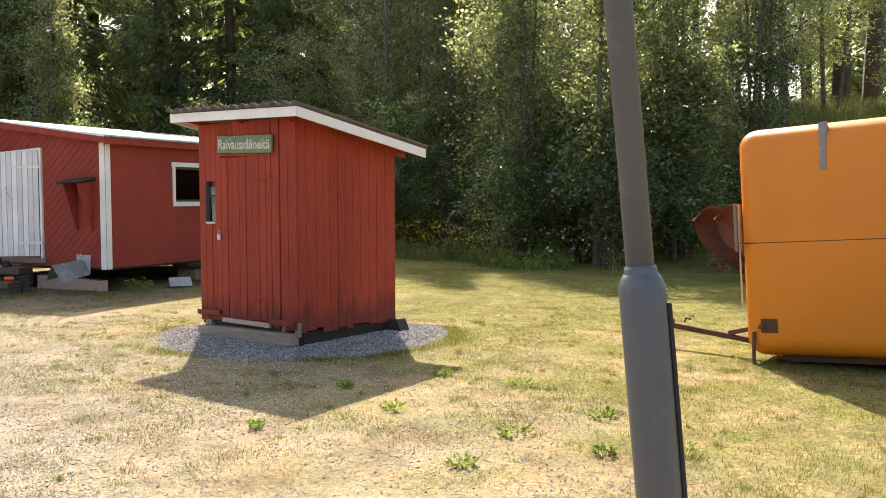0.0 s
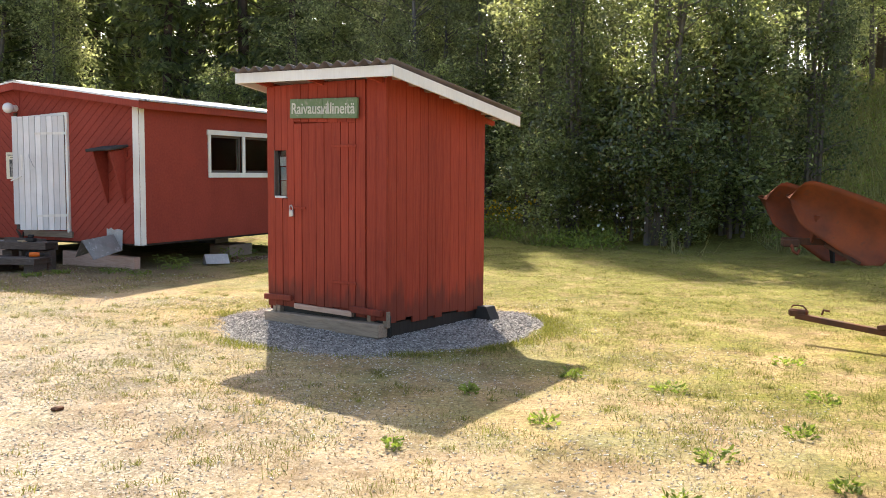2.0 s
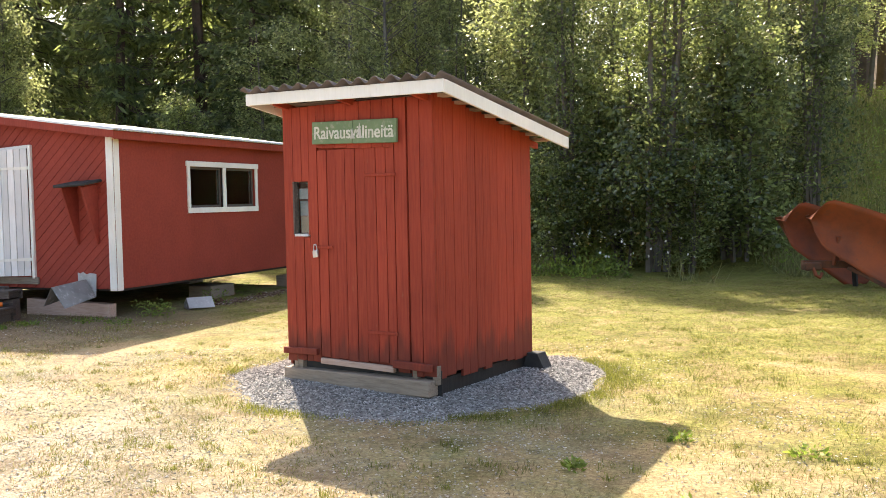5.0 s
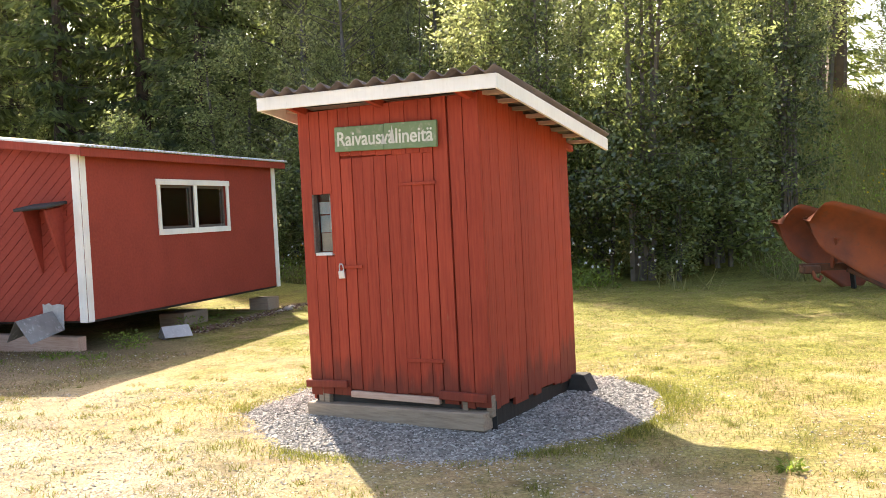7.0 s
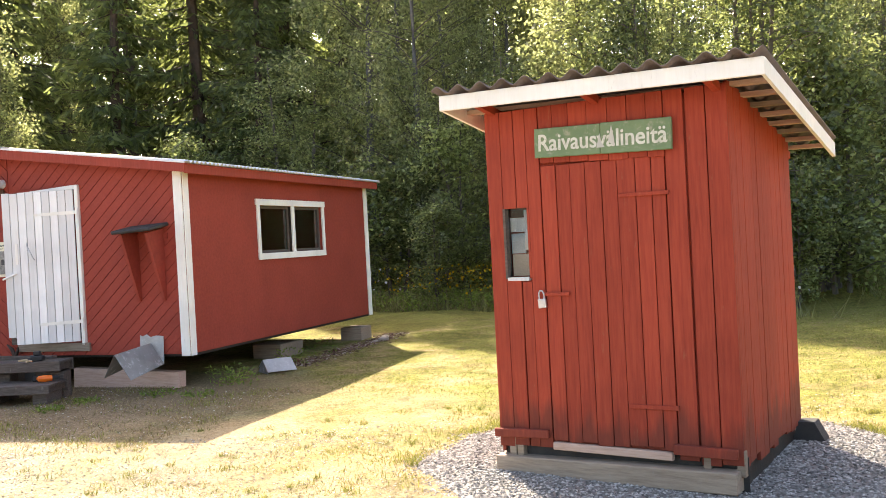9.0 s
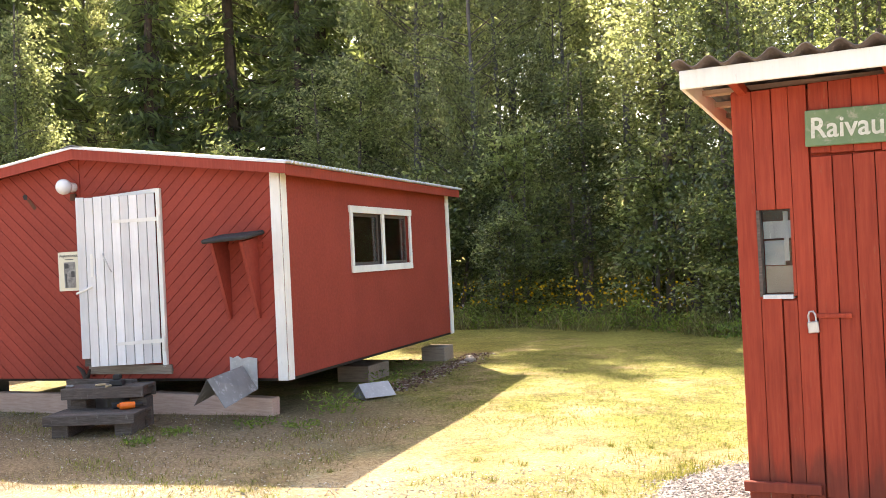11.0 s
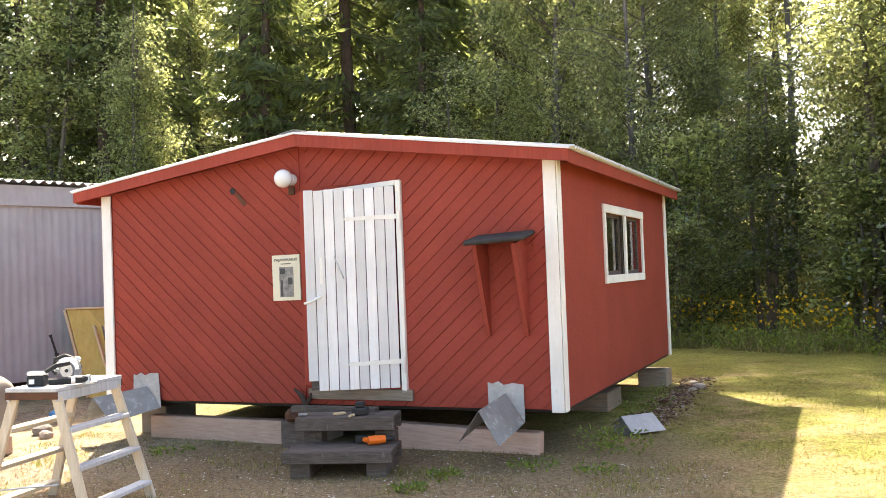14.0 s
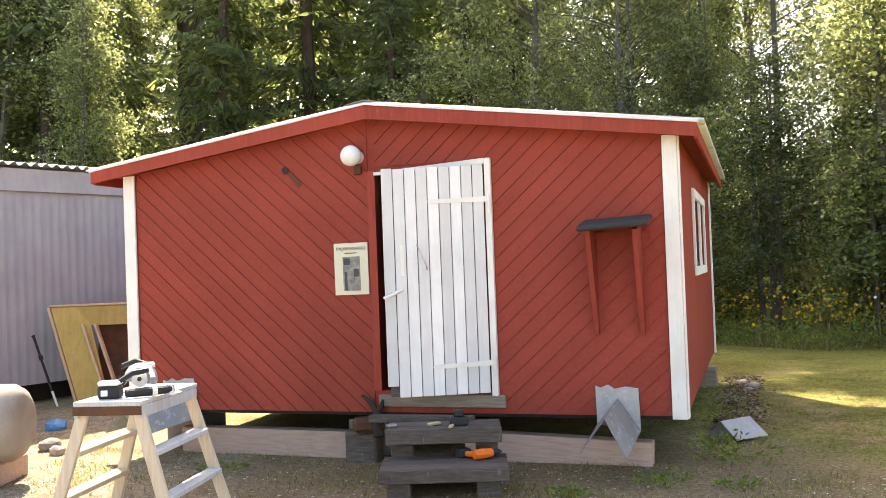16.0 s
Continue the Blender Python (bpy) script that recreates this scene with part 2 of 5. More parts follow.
    m.surface(col, 0.95, 0, m.bump(h, 0.55, 0.017), 0.15)
    return m.mat


def foliage(name, dark, light, glow, through_part=0.45, rough=0.45, sheen=0.5):
    m = Nodes(name)
    r = m.island()
    tone = m.math("ADD", m.math("MULTIPLY", r, 0.7), m.math("MULTIPLY", m.rnd(), 0.3))
    mid = tuple(0.72 * d + 0.28 * l for d, l in zip(dark, light))
    col = m.ramp(tone, (0.0, dark), (0.55, mid), (1.0, tuple(1.15 * c for c in light)))
    b = m.surface(col, rough, 0, None, sheen)
    t = m.n("BsdfTranslucent")
    m.put(m.mix(1.0, m.ramp(tone, (0.0, 0.2), (0.5, 0.5), (1.0, 1.0)), glow, "MULTIPLY"), t.inputs[0])
    mx = m.n("MixShader")
    mx.inputs[0].default_value = through_part
    m.t.links.new(b.outputs[0], mx.inputs[1])
    m.t.links.new(t.outputs[0], mx.inputs[2])
    m.t.links.new(mx.outputs[0], m.out.inputs[0])
    return m.mat


LEAF = foliage("broad leaves", (0.02, 0.034, 0.014), (0.145, 0.185, 0.066), (0.85, 0.95, 0.34), 0.55, 0.22, 0.9)
BIRCH_LEAF = foliage("birch leaves", (0.03, 0.048, 0.019), (0.165, 0.2, 0.075), (0.92, 0.98, 0.4), 0.62, 0.22, 1.0)
EDGE_LEAF = foliage("grey alder leaves", (0.024, 0.04, 0.017), (0.145, 0.18, 0.066), (0.52, 0.6, 0.21), 0.5, 0.24, 0.9)
NEEDLE = foliage("spruce needles", (0.042, 0.066, 0.027), (0.14, 0.172, 0.064), (0.6, 0.7, 0.22), 0.5, 0.5, 0.5)
WEED = foliage("tall weeds", (0.12, 0.125, 0.04), (0.4, 0.36, 0.17), (0.55, 0.54, 0.2), 0.4, 0.6, 0.3)
STRAW = foliage("dry grass blades", (0.18, 0.126, 0.062), (0.58, 0.47, 0.27), (0.52, 0.4, 0.19), 0.42, 0.7, 0.2)
GRASS = foliage("green grass blades", (0.075, 0.096, 0.02), (0.32, 0.34, 0.09), (0.43, 0.43, 0.09), 0.48, 0.6, 0.2)
HERB = foliage("green herb leaves", (0.1, 0.15, 0.035), (0.26, 0.32, 0.08), (0.46, 0.62, 0.09), 0.5, 0.5, 0.3)
YELLOW = foliage("yellow flowers", (0.6, 0.38, 0.01), (0.8, 0.55, 0.03), (0.7, 0.5, 0.03), 0.3, 0.7, 0.2)
PALE_FLOWER = foliage("white flowers", (0.6, 0.6, 0.55), (0.8, 0.8, 0.75), (0.6, 0.6, 0.5), 0.3, 0.7, 0.2)
BARK = mottled("dark conifer bark", (0.05, 0.036, 0.028), (0.12, 0.085, 0.062), 5, 0.95, 0, 0.8)
BIRCH_BARK = mottled("birch bark", (0.07, 0.063, 0.055), (0.18, 0.168, 0.15), 3, 0.85, 0, 0.4, (0.05, 0.045, 0.04), amount=0.9)
TWIG = mottled("grey brown stems", (0.07, 0.06, 0.045), (0.15, 0.13, 0.1), 6, 0.9, 0, 0.5)
GRAVEL = gravel_material()
GROUND = ground_material()


def glass_material():
    m = Nodes("window glass")
    b = m.surface((0.9, 0.93, 0.92), 0.03, 0, None, 0.5)
    b.inputs["Transmission Weight"].default_value = 1.0
    b.inputs["IOR"].default_value = 1.45
    return m.mat


GLASS = glass_material()

# ---- mesh helpers ----


def part(name, bm, material, parent=None, label="", smooth=False):
    """Links a bmesh (or a ready mesh) as one mesh object under a thing or part."""
    if isinstance(bm, bmesh.types.BMesh):
        me = bpy.data.meshes.new(name)
        bm.normal_update()
        bm.to_mesh(me)
        bm.free()
    else:
        me = bm
    if not me.materials:
        me.materials.append(material)
    if smooth:
        me.polygons.foreach_set("use_smooth", [True] * len(me.polygons))
    ob = new(name, me)
    if parent:
        ob.parent = parent
    if label:
        ob["label"] = label
    return ob


def thing(name, m, label, category, group="", kind=""):
    ob = new(name)
    ob.empty_display_size = 0.2
    ob.matrix_basis = m
    return tagged(ob, label, category, group, kind)


def box(x0, x1, y0, y1, z0, z1, bevel=0.0, bm=None, m=None):
    bm = bm or bmesh.new()
    c = Matrix.Translation(((x0 + x1) / 2, (y0 + y1) / 2, (z0 + z1) / 2)) @ Matrix.Diagonal((abs(x1 - x0), abs(y1 - y0), abs(z1 - z0), 1))
    made = bmesh.ops.create_cube(bm, size=1, matrix=(m @ c) if m else c)
    if bevel:
        edges = {e for v in made["verts"] for e in v.link_edges}
        bmesh.ops.bevel(bm, geom=list(edges), offset=bevel, segments=1, affect="EDGES")
    return bm


def beam(a, b, w, h, bevel=0.004, up=(0, 0, 1), bm=None):
    """A squared bar from a to b, w wide and h high."""
    a, b = Vector(a), Vector(b)
    d = (b - a)
    ax = d.normalized()
    side = ax.cross(Vector(up))
    side = side.normalized() if side.length > 1e-4 else Vector((1, 0, 0))
    top = side.cross(ax)
    m = Matrix((ax, side, top)).transposed().to_4x4()
    m.translation = (a + b) / 2
    return box(-d.length / 2, d.length / 2, -w / 2, w / 2, -h / 2, h / 2, bevel, bm, m)


def prism(points, y0, y1, bm=None):
    """A plate in the xz plane: outline points (x, z), from y0 to y1."""
    bm = bm or bmesh.new()
    f = [bm.verts.new((x, y0, z)) for x, z in points]
    g = [bm.verts.new((x, y1, z)) for x, z in points]
    n = len(points)
    bm.faces.new(f)
    bm.faces.new(g[::-1])
    for i in range(n):
        bm.faces.new((f[(i + 1) % n], f[i], g[i], g[(i + 1) % n]))
    bmesh.ops.recalc_face_normals(bm, faces=bm.faces)
    return bm


def tube(points, radii, seg=12, bm=None, cap=True):
    bm = bm or bmesh.new()
    rings = []
    pts = [Vector(p) for p in points]
    for i, (p, r) in enumerate(zip(pts, radii)):
        d = (pts[min(i + 1, len(pts) - 1)] - pts[max(i - 1, 0)])
        d = d.normalized() if d.length > 1e-6 else Vector((0, 0, 1))
        q = d.to_track_quat("Z", "Y")
        rings.append([bm.verts.new(p + q @ Vector((r * math.cos(k * math.tau / seg), r * math.sin(k * math.tau / seg), 0))) for k in range(seg)])
    for a, b in zip(rings, rings[1:]):
        for k in range(seg):
            bm.faces.new((a[k], a[(k + 1) % seg], b[(k + 1) % seg], b[k]))
    if cap:
        bm.faces.new(rings[0][::-1])
        bm.faces.new(rings[-1])
    return bm


def clip(poly, nx, nz, d):
    """Keeps the part of a convex outline where nx*x + nz*z <= d."""
    out = []
    for i, p in enumerate(poly):
        q = poly[(i + 1) % len(poly)]
        dp, dq = nx * p[0] + nz * p[1] - d, nx * q[0] + nz * q[1] - d
        if dp <= 0:
            out.append(p)
        if dp * dq < 0:
            k = dp / (dp - dq)
            out.append((p[0] + k * (q[0] - p[0]), p[1] + k * (q[1] - p[1])))
    return out


def area(poly):
    return abs(sum(p[0] * q[1] - q[0] * p[1] for p, q in zip(poly, poly[1:] + poly[:1]))) / 2


def raw_mesh(name, verts, faces):
    me = bpy.data.meshes.new(name)
    me.from_pydata(verts, [], faces)
    me.update()
    return me


def corrugated(name, start, wave_dir, length, down, wavelength, height, thick=0.006):
    """A corrugated sheet: waves run along wave_dir, grooves along the vector down."""
    s, w, dn = Vector(start), Vector(wave_dir).normalized(), Vector(down)
    nrm = w.cross(dn).normalized()
    if nrm.z < 0:
        nrm = -nrm
    steps = int(length / wavelength * 8)
    verts, faces = [], []
    for i in range(steps + 1):
        a = length * i / steps
        o = nrm * (height * math.sin(math.tau * a / wavelength))
        for k in (0, 1):
            p = s + w * a + o + dn * k
            verts += [p, p - nrm * thick]
    for i in range(steps):
        a = i * 4
        faces += [(a, a + 2, a + 6, a + 4), (a + 1, a + 5, a + 7, a + 3), (a, a + 4, a + 5, a + 1), (a + 2, a + 3, a + 7, a + 6)]
    e = steps * 4
    faces += [(0, 1, 3, 2), (e, e + 2, e + 3, e + 1)]
    me = raw_mesh(name, verts, faces)
    return me


def cards(points, size, rng, wide=0.5, axis=None, spread=1.0):
    """Small pointed leaves as loose faces: an array of corners and faces."""
    n = len(points)
    a = rng.normal(size=(n, 3))
    if axis is not None:
        a = a * spread + axis
    a /= np.linalg.norm(a, axis=1, keepdims=True)
    b = np.cross(a, rng.normal(size=(n, 3)))
    b /= np.linalg.norm(b, axis=1, keepdims=True) + 1e-9
    s = (size * rng.uniform(0.6, 1.25, n))[:, None]
    v = np.stack([points - a * s, points + b * s * wide, points + a * s, points - b * s * wide], 1).reshape(-1, 3)
    f = np.arange(n * 4).reshape(-1, 4)
    return v, f


EDGE_X = [-60, -30, -10, -4, -1.7, 0.2, 1.0, 3.3, 5, 8, 14, 60]
EDGE_Y = [34, 28, 26, 24.2, 22.0, 20.5, 18.4, 17.3, 17.2, 18.0, 19.0, 20.0]


def edge(x):
    """Where the lawn ends and the wood begins."""
    return np.interp(x, EDGE_X, EDGE_Y)


def smooth(v):
    v = np.clip(v, 0, 1)
    return v * v * (3 - 2 * v)


def height(x, y):
    """The lie of the land."""
    x, y = np.asarray(x, float), np.asarray(y, float)
    base = 0.009 * np.clip(y, -40, 30)
    d = y - edge(x)
    bank = 3.4 * smooth((d - 0.3) / 6.5) * smooth((x - 2.5) / 5.5)
    return base + bank + 0.9 * smooth((d - 2) / 14) + 0.012 * np.sin(x * 1.3 + 0.7 * y) * np.sin(y * 0.9 - 0.4 * x)


def on_ground(x, y):
    return float(height(x, y))

# ---- ground ----


def build_ground():
    xs = np.unique(np.concatenate([np.linspace(-700, -60, 9), np.linspace(-60, -16, 23), np.linspace(-16, 14, 121), np.linspace(14, 60, 24), np.linspace(60, 700, 9)]))
    ys = np.unique(np.concatenate([np.linspace(-700, -40, 9), np.linspace(-40, -4, 10), np.linspace(-4, 30, 137), np.linspace(30, 70, 21), np.linspace(70, 900, 9)]))
    gx, gy = np.meshgrid(xs, ys)
    verts = np.stack([gx, gy, height(gx, gy)], -1).reshape(-1, 3)
    nx = len(xs)
    i = np.arange((len(ys) - 1) * nx).reshape(-1, nx)[:, :-1].reshape(-1)
    me = raw_mesh("ground", verts, np.stack([i, i + 1, i + nx + 1, i + nx], 1))
    ob = part("ground", me, GROUND, smooth=True)
    tagged(ob, "sunlit lawn of dry yellow grass worn to gravel", "ground", kind="structure")


build_ground()

# ---- large red hut ----
HUT_A = -25.5
HUT = pose(-5.02, 13.98, 0, 0, 0, HUT_A)
HW, HD = 4.40, 4.60          # width and depth
HB, HE, HR = 0.50, 2.40, 2.70   # floor line, eaves, ridge
RIDGE = -2.20


def hut_gable(x0, x1, top=None):
    pts = [(x0, HB), (x1, HB)]

    def t(x):
        return HR - (HR - HE) * abs(x - RIDGE) / 2.2
    pts.append((x1, t(x1)))
    if x0 < RIDGE < x1:
        pts.append((RIDGE, HR))
    pts.append((x0, t(x0)))
    return pts


def build_hut():
    hut = thing("red_hut", HUT, "low red wooden hut with white corners, raised on timbers", "hut")
    # front wall core with door opening
    dl, dr, dt, db = -2.20, -1.30, 2.30, 0.66
    front = part("front_wall", prism(clip(hut_gable(-HW, 0), 1, 0, dl), 0.0085, 0.1), HUT_RED, hut)
    bm = prism(clip(hut_gable(-HW, 0), -1, 0, -dr), 0.0085, 0.1)
    over = clip(clip(clip(hut_gable(-HW, 0), -1, 0, -dl), 1, 0, dr), 0, -1, -dt)
    prism(over, 0.0085, 0.1, bm)
    prism([(dl, HB), (dr, HB), (dr, db), (dl, db)], 0.0085, 0.1, bm)
    part("front_wall", bm, HUT_RED, hut)
    # diagonal boards
    rng = random.Random(4)
    pitch = 0.098
    for sgn, region in ((1, hut_gable(-HW + 0.1, RIDGE)), (-1, hut_gable(RIDGE, -0.1))):
        # boards fall towards the door on the one half and rise from it on the other
        nx, nz = sgn * math.sin(radians(42)), math.cos(radians(42))
        ds = [nx * x + nz * z for x, z in region]
        d = math.floor(min(ds) / pitch) * pitch
        while d < max(ds):
            strip = clip(clip(region, nx, nz, d + pitch - 0.006), -nx, -nz, -d)
            pieces = [strip]
            if sgn < 0:
                pieces = [clip(strip, -1, 0, -(dr + 0.01)), clip(clip(strip, 1, 0, dr + 0.01), 0, -1, -(dt + 0.03)), clip(clip(clip(strip, 1, 0, dr - 0.0), 0, 1, db - 0.06), -1, 0, 2.2)]
            else:
                pieces = [clip(strip, 1, 0, dl - 0.06)]
            for p in pieces:
                if len(p) > 2 and area(p) > 0.0015:
                    part("board", prism(p, rng.uniform(-0.003, 0.001), 0.0085), HUT_RED, front)
            d += pitch
    # side, back and far walls
    w0, w1, z0, z1 = 1.50, 3.12, 1.49, 2.06
    for a, b, c, d in ((0.02, w0, HB, HE), (w1, HD, HB, HE), (w0, w1, HB, z0), (w0, w1, z1, HE)):
        part("side_wall", box(-0.1, 0, a, b, c, d), HUT_RED, hut, "smooth red painted side wall")
    part("side_wall", box(-HW, -HW + 0.1, 0.1, HD, HB, HE), HUT_RED, hut)
    part("back_wall", prism(hut_gable(-HW + 0.1, -0.1), HD - 0.1, HD), HUT_RED, hut)
    # the near-black colour stands in for the shade under the hut
    part("floor_frame", box(-HW + 0.02, -0.02, 0.05, HD - 0.02, HB - 0.03, HB + 0.06), DARK, hut, "timber floor frame, its shade put into the colour")
    # corner boards
    for x0, x1, y0, y1 in ((-0.096, 0.002, -0.025, -0.004), (0.002, 0.014, -0.003, 0.095), (-HW - 0.02, -HW + 0.085, -0.025, -0.004), (0.003, 0.022, HD - 0.09, HD + 0.02)):
        part("corner_board", box(x0, x1, y0, y1, HB - 0.02, HE - 0.0, 0.003), WHITE, hut, "white painted corner board")
    # window
    win = part("window_frame", box(0.002, 0.026, w0 - 0.08, w1 + 0.08, z1, z1 + 0.075, 0.003), WHITE, hut, "white painted window trim")
    part("trim_board", box(0.002, 0.026, w0 - 0.06, w1 + 0.06, z0 - 0.075, z0, 0.003), WHITE, win)
    for a, b in ((w0 - 0.06, w0), (w1, w1 + 0.06), ((w0 + w1) / 2 - 0.035, (w0 + w1) / 2 + 0.035)):
        part("trim_board", box(0.001, 0.024, a, b, z0 + 0.001, z1 - 0.001, 0.003), WHITE, win)
    for a, b in ((w0, (w0 + w1) / 2 - 0.035), ((w0 + w1) / 2 + 0.035, w1)):
        pane = part("pane", box(-0.045, -0.041, a, b, z0, z1), GLASS, win, "dark window glass")
        pane.visible_shadow = False
        bm = box(-0.07, -0.03, a, a + 0.035, z0, z1)
        box(-0.07, -0.03, b - 0.035, b, z0, z1, 0, bm)
        box(-0.07, -0.03, a + 0.035, b - 0.035, z0, z0 + 0.035, 0, bm)
        box(-0.07, -0.03, a + 0.035, b - 0.035, z1 - 0.035, z1, 0, bm)
        part("sash", bm, OLD_WOOD, win)
    # roof
    ov, ex = 0.16, 0.16
    for sgn in (1, -1):
        x_e = 0.16 if sgn > 0 else -HW - 0.24
        fall = (HR - HE) / 2.2
        z_e = HR + 0.085 - fall * abs(x_e - RIDGE)
        dn = Vector((x_e - RIDGE, 0, z_e - (HR + 0.085)))
        me = corrugated("roof_sheet", (RIDGE, -ov, HR + 0.09), (0, 1, 0), HD + ov + ex, dn * 1.014, 0.076, 0.0125)
        part("roof_sheet", me, ZINC, hut, "bright corrugated metal roof", smooth=True)
        # deck under the sheet and the red barge board
        bm = prism([(RIDGE, HR + 0.062), (x_e - sgn * 0.03, z_e - 0.022), (x_e - sgn * 0.03, z_e - 0.045), (RIDGE, HR + 0.03)], -ov + 0.03, HD + ex - 0.02)
        part("roof_deck", bm, HUT_TRIM, hut)
        bm = prism([(RIDGE, HR + 0.07), (x_e - sgn * 0.012, z_e - 0.016), (x_e - sgn * 0.012, z_e - 0.105), (RIDGE, HR - 0.03)], -ov, -ov + 0.028)
        # thin white strip added along the top of the barge board
        edge_bm = prism([(RIDGE, HR + 0.09), (x_e, z_e + 0.005), (x_e, z_e - 0.016), (RIDGE, HR + 0.071)], -ov - 0.012, -ov - 0.002)
        part("roof_edge", edge_bm, ROOF_EDGE, hut, "white strip along the gable roof edge")
        part("barge_board", bm, HUT_TRIM, hut, "red painted barge board")
        a, b = sorted((x_e - sgn * 0.035, x_e - sgn * 0.012))
        part("fascia_board", box(a, b, -ov + 0.03, HD + ex - 0.02, z_e - 0.115, z_e - 0.017, 0.003), HUT_TRIM, hut, "red fascia board with flaking paint")
    bm = prism([(RIDGE - 0.13, HR + 0.082), (RIDGE, HR + 0.103), (RIDGE + 0.13, HR + 0.082), (RIDGE + 0.13, HR + 0.088), (RIDGE, HR + 0.11), (RIDGE - 0.13, HR + 0.088)], -ov - 0.01, HD + ex)
    part("ridge_cap", bm, ZINC_BENT, hut)
    # door frame and the door, ajar
    bm = box(dl - 0.06, dl, -0.012, 0.1, db, dt)
    part("door_jamb", bm, HUT_TRIM, hut, "dark red door jamb")
    part("door_jamb", box(dr - 0.045, dr, -0.03, 0.1, db - 0.05, dt + 0.035, 0.003), WHITE, hut)
    part("door_head", prism([(dl, dt - 0.035), (dr - 0.046, dt - 0.005), (dr - 0.046, dt + 0.035), (dl, dt - 0.012)], -0.028, 0.02), WHITE, hut)
    part("door_sill", box(dl - 0.02, dr + 0.05, -0.03, 0.1, 0.545, 0.635, 0.004), SILL, hut, "grey worn door sill")
    door = thing("door", pose(dr - 0.05, -0.03, 0, 0, 0, 26.5), "", "")
    door.parent = hut
    n, wd = 9, 0.735
    rng = random.Random(2)
    for i in range(n):
        a = -wd + wd * i / n
        b = a + wd / n - 0.006
        low = 0.655 if i else 0.735
        top = 2.285 - 0.02 * (n - 1 - i) / n + rng.uniform(-0.004, 0.004)
        part("board", box(a, b, -0.012 + rng.uniform(-0.002, 0.002), 0.012, low, top, 0.003), DOOR_WHITE, door)
    bm = box(-wd + 0.02, -0.02, 0.0125, 0.03, 0.85, 0.95)
    box(-wd + 0.02, -0.02, 0.0125, 0.03, 1.95, 2.05, 0, bm)
    box(-wd + 0.02, -0.02, 0.0125, 0.02, 0.66, 2.26, 0, bm)
    part("back_brace", bm, OLD_WOOD, door)
    for z, dz in ((2.03, 0.02), (0.86, 0.02)):
        h = part("strap_hinge", prism([(-0.40, z - 0.016), (0.03, z - 0.01), (0.03, z + 0.03), (-0.40, z + 0.012), (-0.42, z - 0.002)], -0.02, -0.0135), WHITE, door, "white painted iron strap hinge")
        part("pin", tube([(0.03, -0.018, z - 0.09), (0.03, -0.018, z + 0.05)], [0.013, 0.013], 8), WHITE, h)
    part("latch_plate", box(-0.62, -0.594, -0.02, -0.0135, 1.51, 1.73, 0.002), WHITE, door)
    part("handle", tube([(-0.50, -0.02, 1.73), (-0.49, -0.045, 1.70), (-0.44, -0.045, 1.58), (-0.43, -0.015, 1.55)], [0.006] * 4, 6), STEEL, door, "bent wire handle")
    part("bolt", tube([(-0.61, -0.03, 1.42), (-0.70, -0.06, 1.375), (-0.75, -0.05, 1.36)], [0.012, 0.012, 0.01], 8), WHITE, door, "white painted bolt sticking out")
    # hood on brackets
    hood = part("hood", box(-0.235, 0.235, -0.35, 0.0, -0.02, 0.018, 0.012, None, pose(-0.415, -0.003, 1.845, 9, -2.5, 1)), TAR, hut, "black felted shelf hood")
    for x in (-0.58, -0.27):
        part("bracket", prism([(-0.28, 1.765), (-0.003, 1.81), (-0.003, 1.06), (-0.03, 1.06)], -0.016, 0.016), HUT_RED, hood).matrix_basis = pose(x, 0, 0, 0, 0, 90) @ Matrix.Diagonal((1, 1, 1, 1))
    part("back_batten", box(-0.64, -0.2, -0.02, -0.0035, 1.70, 1.76), HUT_RED, hood)
    # knot hole with a dark streak
    part("knot_hole", prism([(-2.975, 2.365), (-2.945, 2.385), (-2.912, 2.365), (-2.92, 2.325), (-2.958, 2.325)], -0.0065, -0.0035), BLACK, front)
    part("knot_streak", prism([(-2.925, 2.325), (-2.885, 2.33), (-2.8, 2.235), (-2.835, 2.215)], -0.0065, -0.0035), RUST_DARK, front)
    return hut


build_hut()


def build_hut_lamp():
    lamp = thing("wall_lamp", HUT @ pose(-2.33, 0, 2.41), "round white opal wall lamp above the hut door", "lamp")
    bm = bmesh.new()
    bmesh.ops.create_uvsphere(bm, u_segments=20, v_segments=12, radius=0.078, matrix=pose(0, -0.14, 0.0))
    part("globe", bm, OPAL, lamp, smooth=True)
    part("base", tube([(0, -0.003, 0.0), (0, -0.05, 0), (0, -0.075, 0)], [0.05, 0.05, 0.04], 16), OPAL, lamp)
    part("cable_box", box(-0.03, 0.03, -0.03, -0.003, -0.13, -0.06, 0.006), RUST_DARK, lamp)


build_hut_lamp()


def text_mesh(body, size, width=None, bold=0.0):
    cu = bpy.data.curves.new("text", "FONT")
    cu.body, cu.size, cu.extrude = body, size, 0.001
    cu.offset = bold
    cu.align_x, cu.align_y = "CENTER", "CENTER"
    ob = bpy.data.objects.new("text", cu)
    scene.collection.objects.link(ob)
    bpy.context.view_layer.update()
    me = bpy.data.meshes.new_from_object(ob.evaluated_get(bpy.context.evaluated_depsgraph_get()))
    bpy.data.objects.remove(ob)
    if width:
        xs = [v.co.x for v in me.vertices]
        me.transform(Matrix.Diagonal((width / (max(xs) - min(xs)), 1, 1, 1)))
    return me


